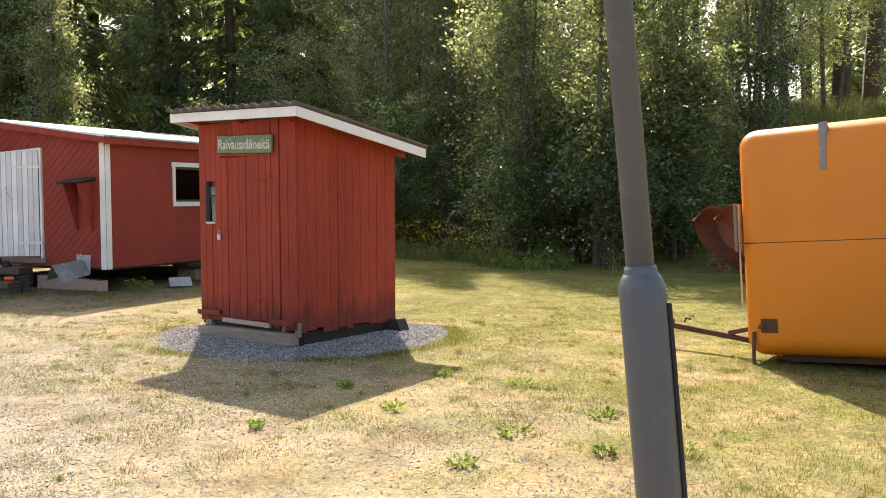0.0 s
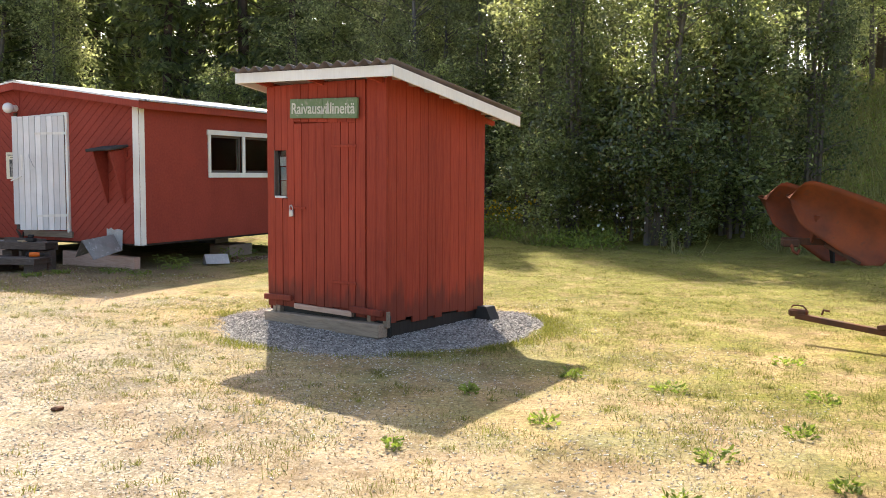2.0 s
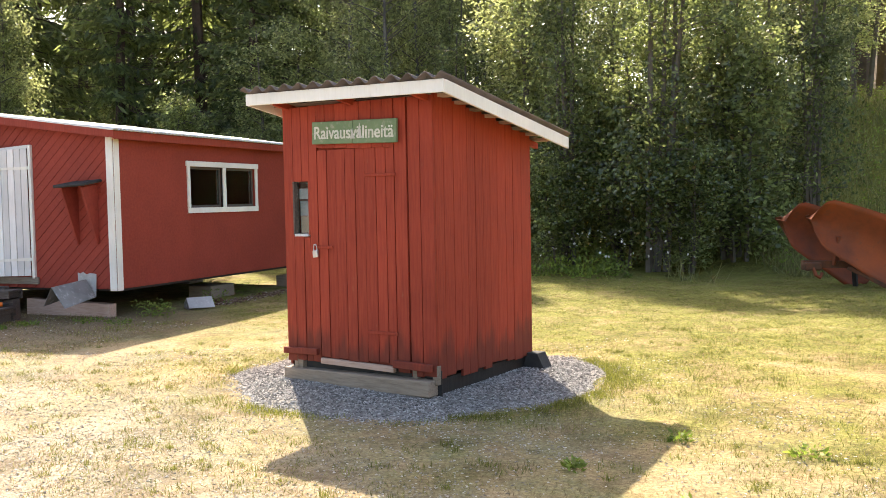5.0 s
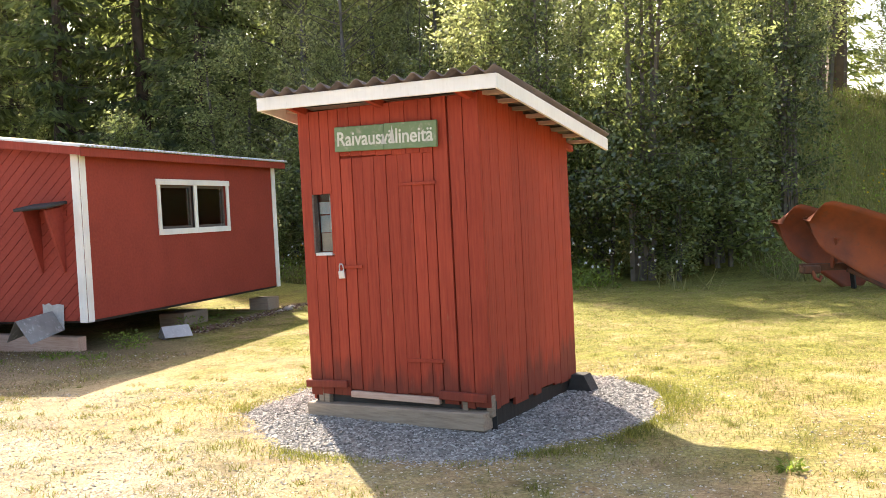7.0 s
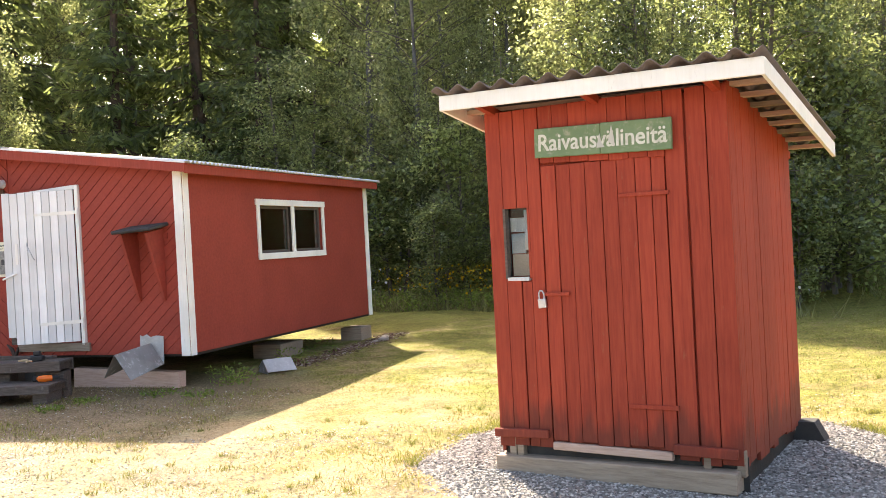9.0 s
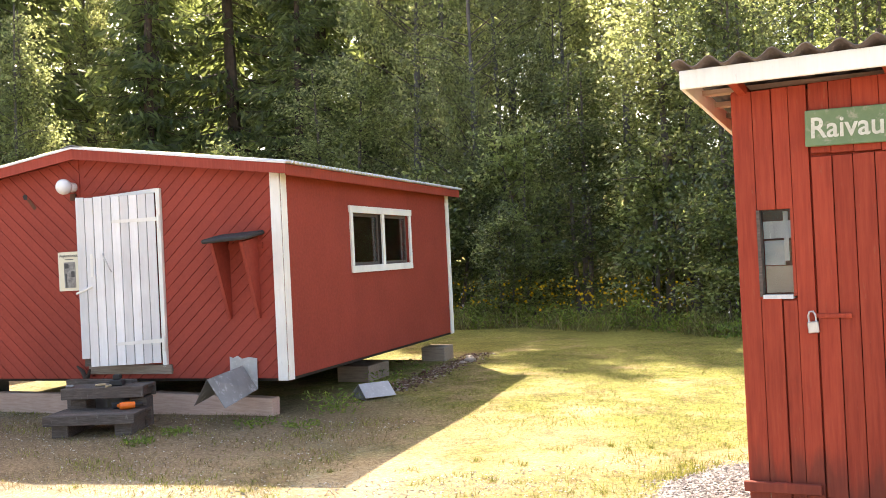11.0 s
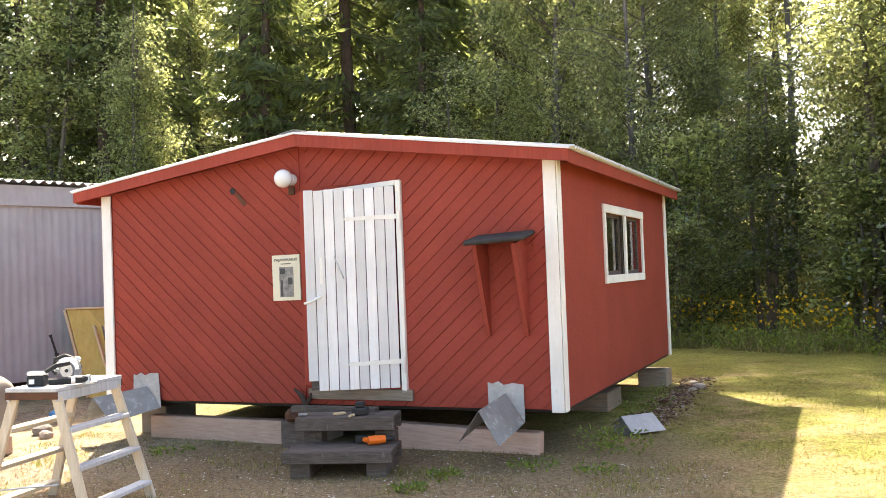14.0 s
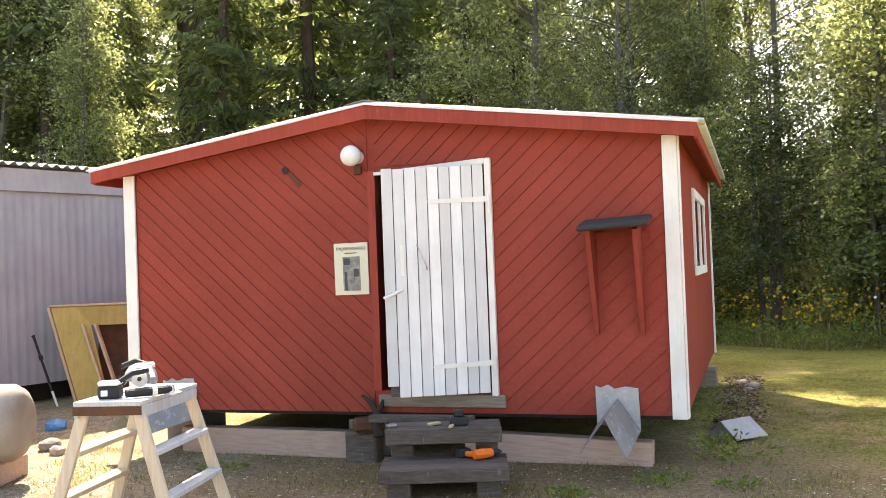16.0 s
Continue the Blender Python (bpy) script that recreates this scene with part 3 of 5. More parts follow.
def build_poster():
    po = thing("poster", HUT @ pose(-2.41, -0.012, 1.575, 0, -0.5, 0), "cream paper poster with a dark photograph on the hut wall", "poster")
    part("sheet", box(-0.138, 0.138, -0.006, 0.008, -0.195, 0.195), CREAM, po)
    me = text_mesh("PAJAPARAKKI", 0.035, 0.23)
    part("heading", me, INK, po).matrix_basis = pose(0, -0.008, 0.152, 90)
    part("caption", box(-0.05, 0.05, -0.008, -0.0065, 0.115, 0.122), INK, po)
    part("photograph", box(-0.068, 0.072, -0.0085, -0.0065, -0.165, 0.092), PHOTO, po, "grey photograph print")
    for a, b, c, d in ((-0.06, -0.01, 0.03, 0.08), (-0.055, -0.035, -0.16, -0.02), (0.02, 0.06, -0.06, 0.0)):
        part("dark_patch", box(a, b, -0.0105, -0.0088, c, d), INK, po)


build_poster()

# ---- ticket shed ----
SHED = pose(-1.38, 8.83, 0, 0, 0, -38.5)


def build_shed():
    sh = thing("red_shed", SHED, "small weathered red board shed with a sloping mossy roof", "shed")
    W, D = 1.46, 1.40

    def top(y):
        return 2.318 - 0.174 * (y + 0.2)
    rng = random.Random(9)
    # inner lining that closes the shed
    bm = box(-W + 0.03, -1.36, 0.022, 0.04, 0.3, top(0) - 0.02)
    box(-1.19, -0.03, 0.022, 0.04, 0.3, top(0) - 0.02, 0, bm)
    box(-1.36, -1.19, 0.022, 0.04, 0.3, 1.27, 0, bm)
    box(-1.36, -1.19, 0.022, 0.04, 1.71, top(0) - 0.02, 0, bm)
    lining = part("front_wall", bm, RED, sh)
    side = part("side_wall", box(-0.06, -0.026, 0.045, D - 0.03, 0.3, top(D) - 0.01), RED, sh)
    left = part("side_wall", box(-W + 0.026, -W + 0.06, 0.045, D - 0.03, 0.3, top(D) - 0.01), RED, sh)
    back = part("back_wall", box(-W + 0.06, -0.06, D - 0.06, D - 0.03, 0.3, top(D) - 0.01), RED, sh)
    part("floor", box(-W + 0.07, -0.07, 0.05, D - 0.07, 0.3, 0.34), DARK, sh)

    def front_board(a, b, z0, z1, y=0.0, parent=lining):
        part("board", box(a + 0.0012, b - 0.0012, y - 0.002 + rng.uniform(-0.0015, 0.0015), y + 0.021, z0, z1, 0.0018), RED, parent)
    # beside the door
    t0 = top(0)
    front_board(-W, -1.36, 0.27, t0)
    front_board(-1.36, -1.27, 1.70, t0, 0.002)
    front_board(-1.267, -1.19, 1.70, t0)
    front_board(-1.36, -1.262, 0.28, 1.28)
    front_board(-1.256, -1.19, 0.28, 1.26, 0.003)
    front_board(-1.19, -1.106, 0.28, t0)
    front_board(-0.345, -0.236, 0.27, t0, -0.004)
    front_board(-0.226, -0.119, 0.25, t0, 0.004)
    front_board(-0.115, 0.0, 0.262, t0)
    # short boards over the door, a little proud of it
    xs = [-1.095, -1.005, -0.905, -0.79, -0.665, -0.55, -0.44, -0.345]
    for a, b in zip(xs, xs[1:]):
        front_board(a, b, 1.952 - 0.04 * (a + 1.1) + rng.uniform(-0.004, 0.004), t0, -0.012)
    # door
    door = part("door", box(-1.08, -0.355, 0.0195, 0.0215, 0.33, 1.92), DARK, sh, "plank door painted red")
    xs = [-1.098, -1.004, -0.914, -0.82, -0.722, -0.627, -0.521, -0.429, -0.351]
    for i, (a, b) in enumerate(zip(xs, xs[1:])):
        front_board(a, b - 0.0015, 0.325 + rng.uniform(-0.012, 0.008), 1.935, -0.003 + (0.004 if i % 3 == 1 else 0.0), door)
    part("batten", box(-0.62, -0.33, -0.017, -0.0075, 1.72, 1.742, 0.002), RED, door)
    part("batten", box(-0.62, -0.33, -0.017, -0.0075, 0.54, 0.565, 0.002), RED, door)
    part("hasp", box(-1.11, -0.95, -0.017, -0.0075, 1.175, 1.197, 0.002), RED, door, "red painted iron hasp")
    # window slot with glass
    wf = part("window_frame", box(-1.362, -1.347, -0.008, 0.05, 1.28, 1.70), OLD_WOOD, sh, "narrow window opening with bare edges")
    part("reveal", box(-1.205, -1.191, 0.0, 0.05, 1.28, 1.70), RED, wf)
    part("sill", box(-1.346, -1.206, -0.012, 0.05, 1.268, 1.288), LADDER_GREY, wf)
    g = part("pane", box(-1.346, -1.206, 0.03, 0.034, 1.289, 1.70), GLASS, wf)
    g.visible_shadow = False
    # sheets added behind the glass give the pane its grey and blue tones
    part("inner_sheet", box(-1.345, -1.207, 0.052, 0.056, 1.56, 1.645), LADDER_GREY, wf, "pale grey sheet behind the glass")
    part("inner_sheet", box(-1.345, -1.25, 0.058, 0.062, 1.43, 1.55), PANE_BLUE, wf, "bluish sheet behind the glass")
    part("inner_sheet", box(-1.345, -1.207, 0.064, 0.068, 1.295, 1.425), TANK, wf, "dull grey sheet behind the glass")
    part("inner_slat", box(-1.25, -1.228, 0.05, 0.057, 1.45, 1.69), LADDER_GREY, wf, "narrow pale slat behind the glass")
    # side boards, ragged at the foot
    for wall, x0, x1 in ((side, -0.022, 0.0), (left, -W, -W + 0.022)):
        y = 0.024
        while y < D - 0.01:
            b = min(y + rng.uniform(0.085, 0.13), D)
            if D - b < 0.05:
                b = D
            o = rng.uniform(-0.0015, 0.0015)
            bm = box(x0 + o, x1 + o, y + 0.0012, b - 0.0012, 0.24 + rng.uniform(-0.03, 0.035), top((y + b) / 2) + 0.026, 0.002)
            part("board", bm, RED, wall)
            y = b
    # fascia, rafters, roof
    x0, x1, y0, y1 = -1.64, 0.25, -0.2, 1.62

    def rz(y):
        return 2.368 - 0.174 * (y - y0)

    def racked(mesh):
        """The roof leans: its far end from the corner stands a little higher."""
        for v in mesh.data.vertices:
            v.co.z += 0.021 * (x1 - v.co.x)
        return mesh
    racked(part("fascia_board", box(x0, x1, y0 - 0.02, y0, rz(y0) - 0.105, rz(y0) - 0.015, 0.003), WHITE, sh, "white front fascia with chipped paint"))
    for a, b in ((x1 - 0.02, x1), (x0, x0 + 0.02)):
        bm = bmesh.new()
        prism([(y0 + 0.001, rz(y0) - 0.105), (y1, rz(y1) - 0.105), (y1, rz(y1) - 0.015), (y0 + 0.001, rz(y0) - 0.015)], a, b, bm)
        bm.transform(Matrix(((0, 1, 0, 0), (1, 0, 0, 0), (0, 0, 1, 0), (0, 0, 0, 1))))
        bmesh.ops.reverse_faces(bm, faces=bm.faces)
        racked(part("fascia_board", bm, WHITE, sh, "white side fascia board"))
    for k in range(9):
        y = y0 + 0.06 + k * 0.21
        racked(part("roof_lath", box(x0 + 0.021, x1 - 0.021, y, y + 0.075, rz(y) - 0.055, rz(y) - 0.03), BEAM if k % 3 else SILL, sh))
    bm = bmesh.new()
    for x in (-1.42, -0.75, -0.07):
        prism([(y0 + 0.005, rz(y0) - 0.1), (y1 - 0.02, rz(y1) - 0.1), (y1 - 0.02, rz(y1) - 0.055), (y0 + 0.005, rz(y0) - 0.055)], x, x + 0.04, bm)
    bm.transform(Matrix(((0, 1, 0, 0), (1, 0, 0, 0), (0, 0, 1, 0), (0, 0, 0, 1))))
    bmesh.ops.reverse_faces(bm, faces=bm.faces)
    racked(part("rafter", bm, RED, sh))
    me = corrugated("roof_sheet", (x0 - 0.03, y0 - 0.05, rz(y0 - 0.05) + 0.009), (1, 0, 0), x1 - x0 + 0.034, (0, y1 - y0 + 0.08, rz(y1 + 0.03) - rz(y0 - 0.05)), 0.146, 0.023)
    racked(part("roof_sheet", me, FIBRE, sh, "dark mossy corrugated roof", smooth=True))
    # sill and feet
    part("sill_beam", beam((-1.475, 0.02, 0.16), (-0.02, -0.02, 0.18), 0.12, 0.115, 0.006), SILL, sh, "grey weathered sill timber")
    part("bottom_batten", beam((-1.475, -0.03, 0.355), (-1.115, -0.03, 0.365), 0.03, 0.05), RED, sh)
    part("bottom_batten", beam((-0.365, -0.035, 0.335), (-0.02, -0.035, 0.328), 0.035, 0.055), RED, sh)
    part("door_sill", beam((-1.10, 0.0, 0.295), (-0.38, 0.0, 0.285), 0.04, 0.045), BEAM, sh, "pale split door sill")
    for x in (-1.38, -1.33, -0.2, -0.02):
        part("post_stub", box(x - 0.02, x + 0.025, 0.0, 0.05, 0.2, 0.34, 0.004), SILL, sh)
    part("cross_beam", box(-0.14, -0.03, 0.1, 1.36, 0.1, 0.235, 0.006), DARK, sh)
    part("cross_beam", box(-1.43, -1.32, 0.1, 1.36, 0.1, 0.235, 0.006), DARK, sh)
    # thin black sheet behind the sill paints the shade in the gap
    part("felt_strip", box(-1.45, 0.01, 0.045, 0.052, 0.08, 0.3), TAR, sh)
    part("corner_block", prism([(-0.05, 0.08), (0.2, 0.06), (0.1, 0.25), (0.0, 0.25)], 1.3, 1.44), TAR, sh, "black tarred corner block")


build_shed()


def build_shed_sign():
    sg = thing("name_sign", SHED @ pose(-0.70, -0.033, 2.056, 0, 1.6, 0), "faded green painted name board with white letters", "sign")
    part("board", box(-0.41, 0.0, -0.012, 0.012, -0.085, 0.085, 0.004), GREEN_SIGN, sg)
    part("board", box(0.002, 0.41, -0.013, 0.012, -0.086, 0.088, 0.004), GREEN_SIGN, sg)
    part("lettering", text_mesh("Raivausvälineitä", 0.135, 0.77, 0.002), LETTER, sg, "worn white lettering").matrix_basis = pose(0, -0.0145, -0.005, 90)
    bm = prism([(-0.02, -0.05), (0.0, 0.03), (0.01, -0.02), (0.03, -0.05)], -0.0165, -0.0155)
    prism([(0.05, -0.02), (0.07, 0.07), (0.085, 0.0), (0.09, -0.05)], -0.0165, -0.0155, bm)
    part("paint_scar", bm, PALE_FLOWER, sg)


build_shed_sign()


def build_padlock():
    pl = thing("padlock", SHED @ pose(-1.12, -0.022, 1.135, 0, -5, 0), "small steel padlock hanging on the shed hasp", "padlock")
    part("body", box(-0.025, 0.025, -0.012, 0.012, -0.03, 0.025, 0.004), STEEL, pl)
    part("shackle", tube([(-0.016, 0, 0.025), (-0.016, 0, 0.055), (-0.008, 0, 0.072), (0.008, 0, 0.072), (0.016, 0, 0.055), (0.016, 0, 0.025)], [0.005] * 6, 8), STEEL, pl)


build_padlock()

# ---- lamp pole beside the start ----


def build_pole():
    po = thing("lamp_pole", Matrix.Translation((0.543, 2.015, on_ground(0.54, 2.015))) @ pose(0, 0, 0, 0, -5.1, 0), "leaning dark grey painted metal lamp pole", "pole")
    bm = tube([(0, 0, -0.05), (0, 0, 1.262), (0, 0, 1.287), (0, 0, 1.308), (0, 0, 1.323)], [0.0505, 0.0505, 0.05, 0.0435, 0.033], 24)
    part("lower_tube", bm, POLE_GREY, po, smooth=True)
    part("upper_tube", tube([(0, 0, 1.3), (0, 0, 2.6), (0, 0, 4.0), (0, 0, 4.02)], [0.0305, 0.0295, 0.0285, 0.02], 24), POLE_GREY, po, smooth=True)
    part("collar", tube([(0, 0, 1.315), (0, 0, 1.329), (0, 0, 1.335)], [0.037, 0.035, 0.0308], 24), POLE_GREY, po)
    part("hatch_edge", box(0.0465, 0.058, -0.02, 0.022, 0.2, 1.25, 0.003), BLACK, po, "black rubber edge of the service hatch")


build_pole()

# ---- orange trailer ----
TRAILER = pose(2.625, 8.1, -0.01, 0, -3.4, -36)


def rounded_box(x0, x1, y0, y1, z0, z1, r, seg=4):
    bm = bmesh.new()
    box(x0, x1, y0, y1, z0, z1, 0, bm)
    bmesh.ops.bevel(bm, geom=list(bm.edges), offset=r, segments=seg, affect="EDGES", profile=0.5)
    return bm


def build_trailer():
    tr = thing("orange_trailer", TRAILER, "closed orange fibreglass box trailer with rounded corners, parked on the grass", "trailer")
    L, Wd = 2.6, 1.25
    ob = part("body", rounded_box(0, L, 0, Wd, 0.14, 2.1, 0.16, 5), ORANGE, tr, smooth=True)
    part("seam", rounded_box(-0.002, L + 0.002, -0.002, Wd + 0.002, 1.118, 1.127, 0.003, 1), RUST_DARK, tr, "dark joint round the body")
    part("tape", prism([(0.70, 1.71), (0.75, 1.7), (0.765, 2.0), (0.705, 2.0)], -0.006, -0.002), ZINC_BENT, tr, "strip of silver tape")
    part("tape_fold", box(0.705, 0.765, -0.006, 0.06, 2.0, 2.1), ZINC_BENT, tr)
    part("corner_plank", box(-0.065, -0.036, 0.08, 0.2, 1.05, 1.47, 0.004), SILL, tr, "weathered plank on the front end")
    part("corner_post", box(-0.035, -0.02, 0.1, 0.115, 0.55, 1.46, 0.003), NEW_WOOD, tr)
    part("bracket", box(0.16, 0.3, -0.012, 0.01, 0.35, 0.47, 0.005), RUST_DARK, tr)
    part("chassis", box(0.3, L - 0.2, 0.2, Wd - 0.15, 0.08, 0.2), RUST_DARK, tr)
    tip = TRAILER.inverted() @ Vector((2.14, 9.02, 0.30))
    bar = part("drawbar", beam(tip, (0.45, 0.2, 0.18), 0.05, 0.05), RUST_DARK, tr, "rusty drawbar")
    part("coupling", beam(tip + Vector((-0.06, 0.0, 0.03)), tip + Vector((0.1, 0, 0.02)), 0.06, 0.065, 0.015), RUST_DARK, bar)
    part("lever", tube([tip + Vector((-0.04, 0.0, 0.07)), tip + Vector((-0.02, 0, 0.09)), tip + Vector((0.06, 0, 0.085)), tip + Vector((0.09, 0, 0.05))], [0.007] * 4, 6), RUST_DARK, bar)
    part("hook", tube([tip + Vector((0.22, -0.03, 0.02)), tip + Vector((0.24, -0.05, 0.06)), tip + Vector((0.29, -0.05, 0.05))], [0.01] * 3, 6), RUST_DARK, bar)
    part("brace", beam(tip.lerp(Vector((0.45, 0.2, 0.18)), 0.5) + Vector((0, 0, 0.03)), (0.2, -0.025, 0.41), 0.04, 0.04), RUST_DARK, bar)
    part("prop_leg", tube([(0.1, -0.01, 0.36), (0.09, -0.02, 0.075)], [0.016, 0.016], 8), RUST_DARK, tr)
    for y in (0.12, Wd - 0.12):
        wheel = part("wheel", tube([(1.6, y - 0.07, 0.235), (1.6, y - 0.06, 0.235), (1.6, y + 0.06, 0.235), (1.6, y + 0.07, 0.235)], [0.22, 0.255, 0.255, 0.22], 24), BLACK, tr)
        part("rim", tube([(1.6, y - 0.075, 0.235), (1.6, y + 0.075, 0.235)], [0.15, 0.15], 20), RUST_DARK, wheel)


build_trailer()

# ---- old plough blades ----


def blade(length, high, bow, rng):
    """A curved mouldboard: rounded at one end, running to a point at the other."""
    n, k = 16, 10
    verts, faces = [], []
    for i in range(n + 1):
        s = i / n
        z_top = high * (1.0 - 0.34 * s ** 1.4) * (1 - 0.28 * (1 - min(1, s * 5)) ** 2)
        z_bot = high * (0.5 * (1 - s) ** 1.0 - 0.28 * s + 0.28 * (1 - min(1, s * 6)) ** 2)
        if s > 0.82:
            z_bot += (s - 0.82) / 0.18 * high * 0.4
        for j in range(k + 1):
            u = j / k
            z = z_bot + (z_top - z_bot) * u
            y = bow * (math.sin(u * math.pi) * 1.0 - 0.55 * u)
            verts.append((s * length, y, z))
    m = len(verts)
    verts += [(x, y + 0.012, z) for x, y, z in verts]
    for i in range(n):
        for j in range(k):
            a = i * (k + 1) + j
            q = (a, a + k + 1, a + k + 2, a + 1)
            faces += [q, tuple(m + e for e in q[::-1])]
    rim = [j for j in range(k + 1)] + [i * (k + 1) + k for i in range(1, n + 1)] + [n * (k + 1) + j for j in range(k - 1, -1, -1)] + [i * (k + 1) for i in range(n - 1, 0, -1)]
    for a, b in zip(rim, rim[1:] + rim[:1]):
        faces.append((a, b, m + b, m + a))
    return raw_mesh("blade", verts, faces)


def build_plough():
    g = on_ground(4.9, 15.3)
    pl = thing("snow_plough", pose(4.35, 15.3, g, 0, 0, -8), "old rusty orange snow plough with curved blades on grass", "plough")
    me = blade(1.65, 1.2, 0.22, random)
    part("blade", me, RUST, pl, smooth=True).matrix_basis = pose(0.0, 0, 0.15, 0, 4, 0)
    me2 = me.copy()
    part("blade", me2, RUST, pl, smooth=True).matrix_basis = pose(-0.3, 0.3, 0.12, 0, 4, 16)
    part("hitch_block", box(0.04, 0.28, 0.08, 0.3, 0.26, 0.38, 0.02), RUST_DARK, pl)
    part("frame", beam((0.05, 0.25, 0.35), (0.9, 0.25, 0.33), 0.12, 0.1), RUST_DARK, pl)
    part("strut", beam((0.5, 0.22, 0.33), (0.55, 0.16, 0.75), 0.11, 0.05), RUST, pl)
    part("hitch_hook", tube([(0.16, 0.1, 0.3), (0.18, 0.06, 0.2), (0.24, 0.06, 0.16), (0.28, 0.1, 0.22)], [0.025] * 4, 8), RUST, pl)
    part("frame_foot", beam((0.85, 0.35, -0.02), (0.8, 0.3, 0.36), 0.06, 0.06), BLACK, pl)
    part("skid", beam((0.65, 0.1, 0.3), (1.15, 0.0, 0.03), 0.08, 0.06), RUST_DARK, pl)


build_plough()

# ---- the wood ----
RNG = np.random.default_rng(7)


def grow_bush(tall, wide, leaves, size, seed, low=0.1):
    rng = np.random.default_rng(seed)
    bm = bmesh.new()
    pts = []
    stems = rng.integers(2, 5)
    for _ in range(stems):
        a = rng.uniform(0, math.tau)
        lean = rng.uniform(0.05, 0.3) * wide
        h = tall * rng.uniform(0.75, 1.0)
        base = np.array([rng.normal(0, 0.12), rng.normal(0, 0.12), -0.1])
        tip = base + np.array([math.cos(a) * lean, math.sin(a) * lean, h])
        mid = (base + tip) / 2 + rng.normal(0, 0.12, 3)
        line = [base * (1 - s) ** 2 + 2 * mid * s * (1 - s) + tip * s * s for s in np.linspace(0, 1, 6)]
        tube(line, np.linspace(0.045, 0.01, 6) * tall / 5, 5, bm, False)
        for _ in range(int(9 + tall * 2)):
            s = rng.uniform(low, 0.98)
            p = base * (1 - s) ** 2 + 2 * mid * s * (1 - s) + tip * s * s
            b = rng.uniform(0, math.tau)
            r = wide * (0.55 * (1 - s) ** 0.7 + 0.15) * rng.uniform(0.5, 1.1)
            q = p + np.array([math.cos(b) * r, math.sin(b) * r, rng.uniform(0.0, 0.5) * r])
            tube([p, (p + q) / 2 + np.array([0, 0, 0.1]), q], [0.014, 0.01, 0.004], 4, bm, False)
            for _ in range(4):
                c = p + (q - p) * rng.uniform(0.35, 1.05) + rng.normal(0, 0.15, 3)
                pts.append((c, rng.uniform(0.08, 0.26)))
    per = max(4, leaves // len(pts))
    cloud = np.concatenate([c + rng.normal(0, 1, (per, 3)) * np.array([r, r, r * 0.75]) for c, r in pts])
    cloud = cloud[cloud[:, 2] > 0.03]
    v, f = cards(cloud, size, rng, 0.55)
    return bm, raw_mesh("crown", v, f)


def grow_birch(tall, leaves, seed):
    rng = np.random.default_rng(seed)
    bm, limbs = bmesh.new(), bmesh.new()
    sway = rng.normal(0, 0.25, (2,))
    axis = lambda s: np.array([sway[0] * math.sin(s * 2.5), sway[1] * math.sin(s * 3), tall * s - 0.1])
    tube([axis(s) for s in np.linspace(0, 1, 10)], np.linspace(0.13, 0.015, 10), 8, bm, False)
    chunks = []
    n = int(tall * 4.2)
    per = leaves // n
    for _ in range(n):
        s = rng.uniform(0.1, 0.99)
        p = axis(s)
        b = rng.uniform(0, math.tau)
        r = (0.5 + 2.0 * math.sin(min(1, (1.03 - s) * 1.5) * 1.6)) * rng.uniform(0.55, 1.0)
        q = p + np.array([math.cos(b) * r, math.sin(b) * r, r * rng.uniform(0.25, 0.75)])
        tube([p, (p + q) / 2 + np.array([0, 0, 0.12]), q], [0.02, 0.014, 0.005], 4, limbs, False)
        # hanging strands of leaves
        k = 7
        for _ in range(k):
            c = p + (q - p) * rng.uniform(0.35, 1.05)
            m = per // k
            drop = rng.uniform(0, 1.1, m) ** 1.0
            strand = c + np.stack([rng.normal(0, 0.13, m) + 0.1 * np.sin(drop * 3), rng.normal(0, 0.13, m), -drop + 0.1], 1)
            chunks.append(strand)
    v, f = cards(np.concatenate(chunks), 0.052, rng, 0.55, np.array([0, 0, -0.6]))
    return bm, raw_mesh("crown", v, f), limbs


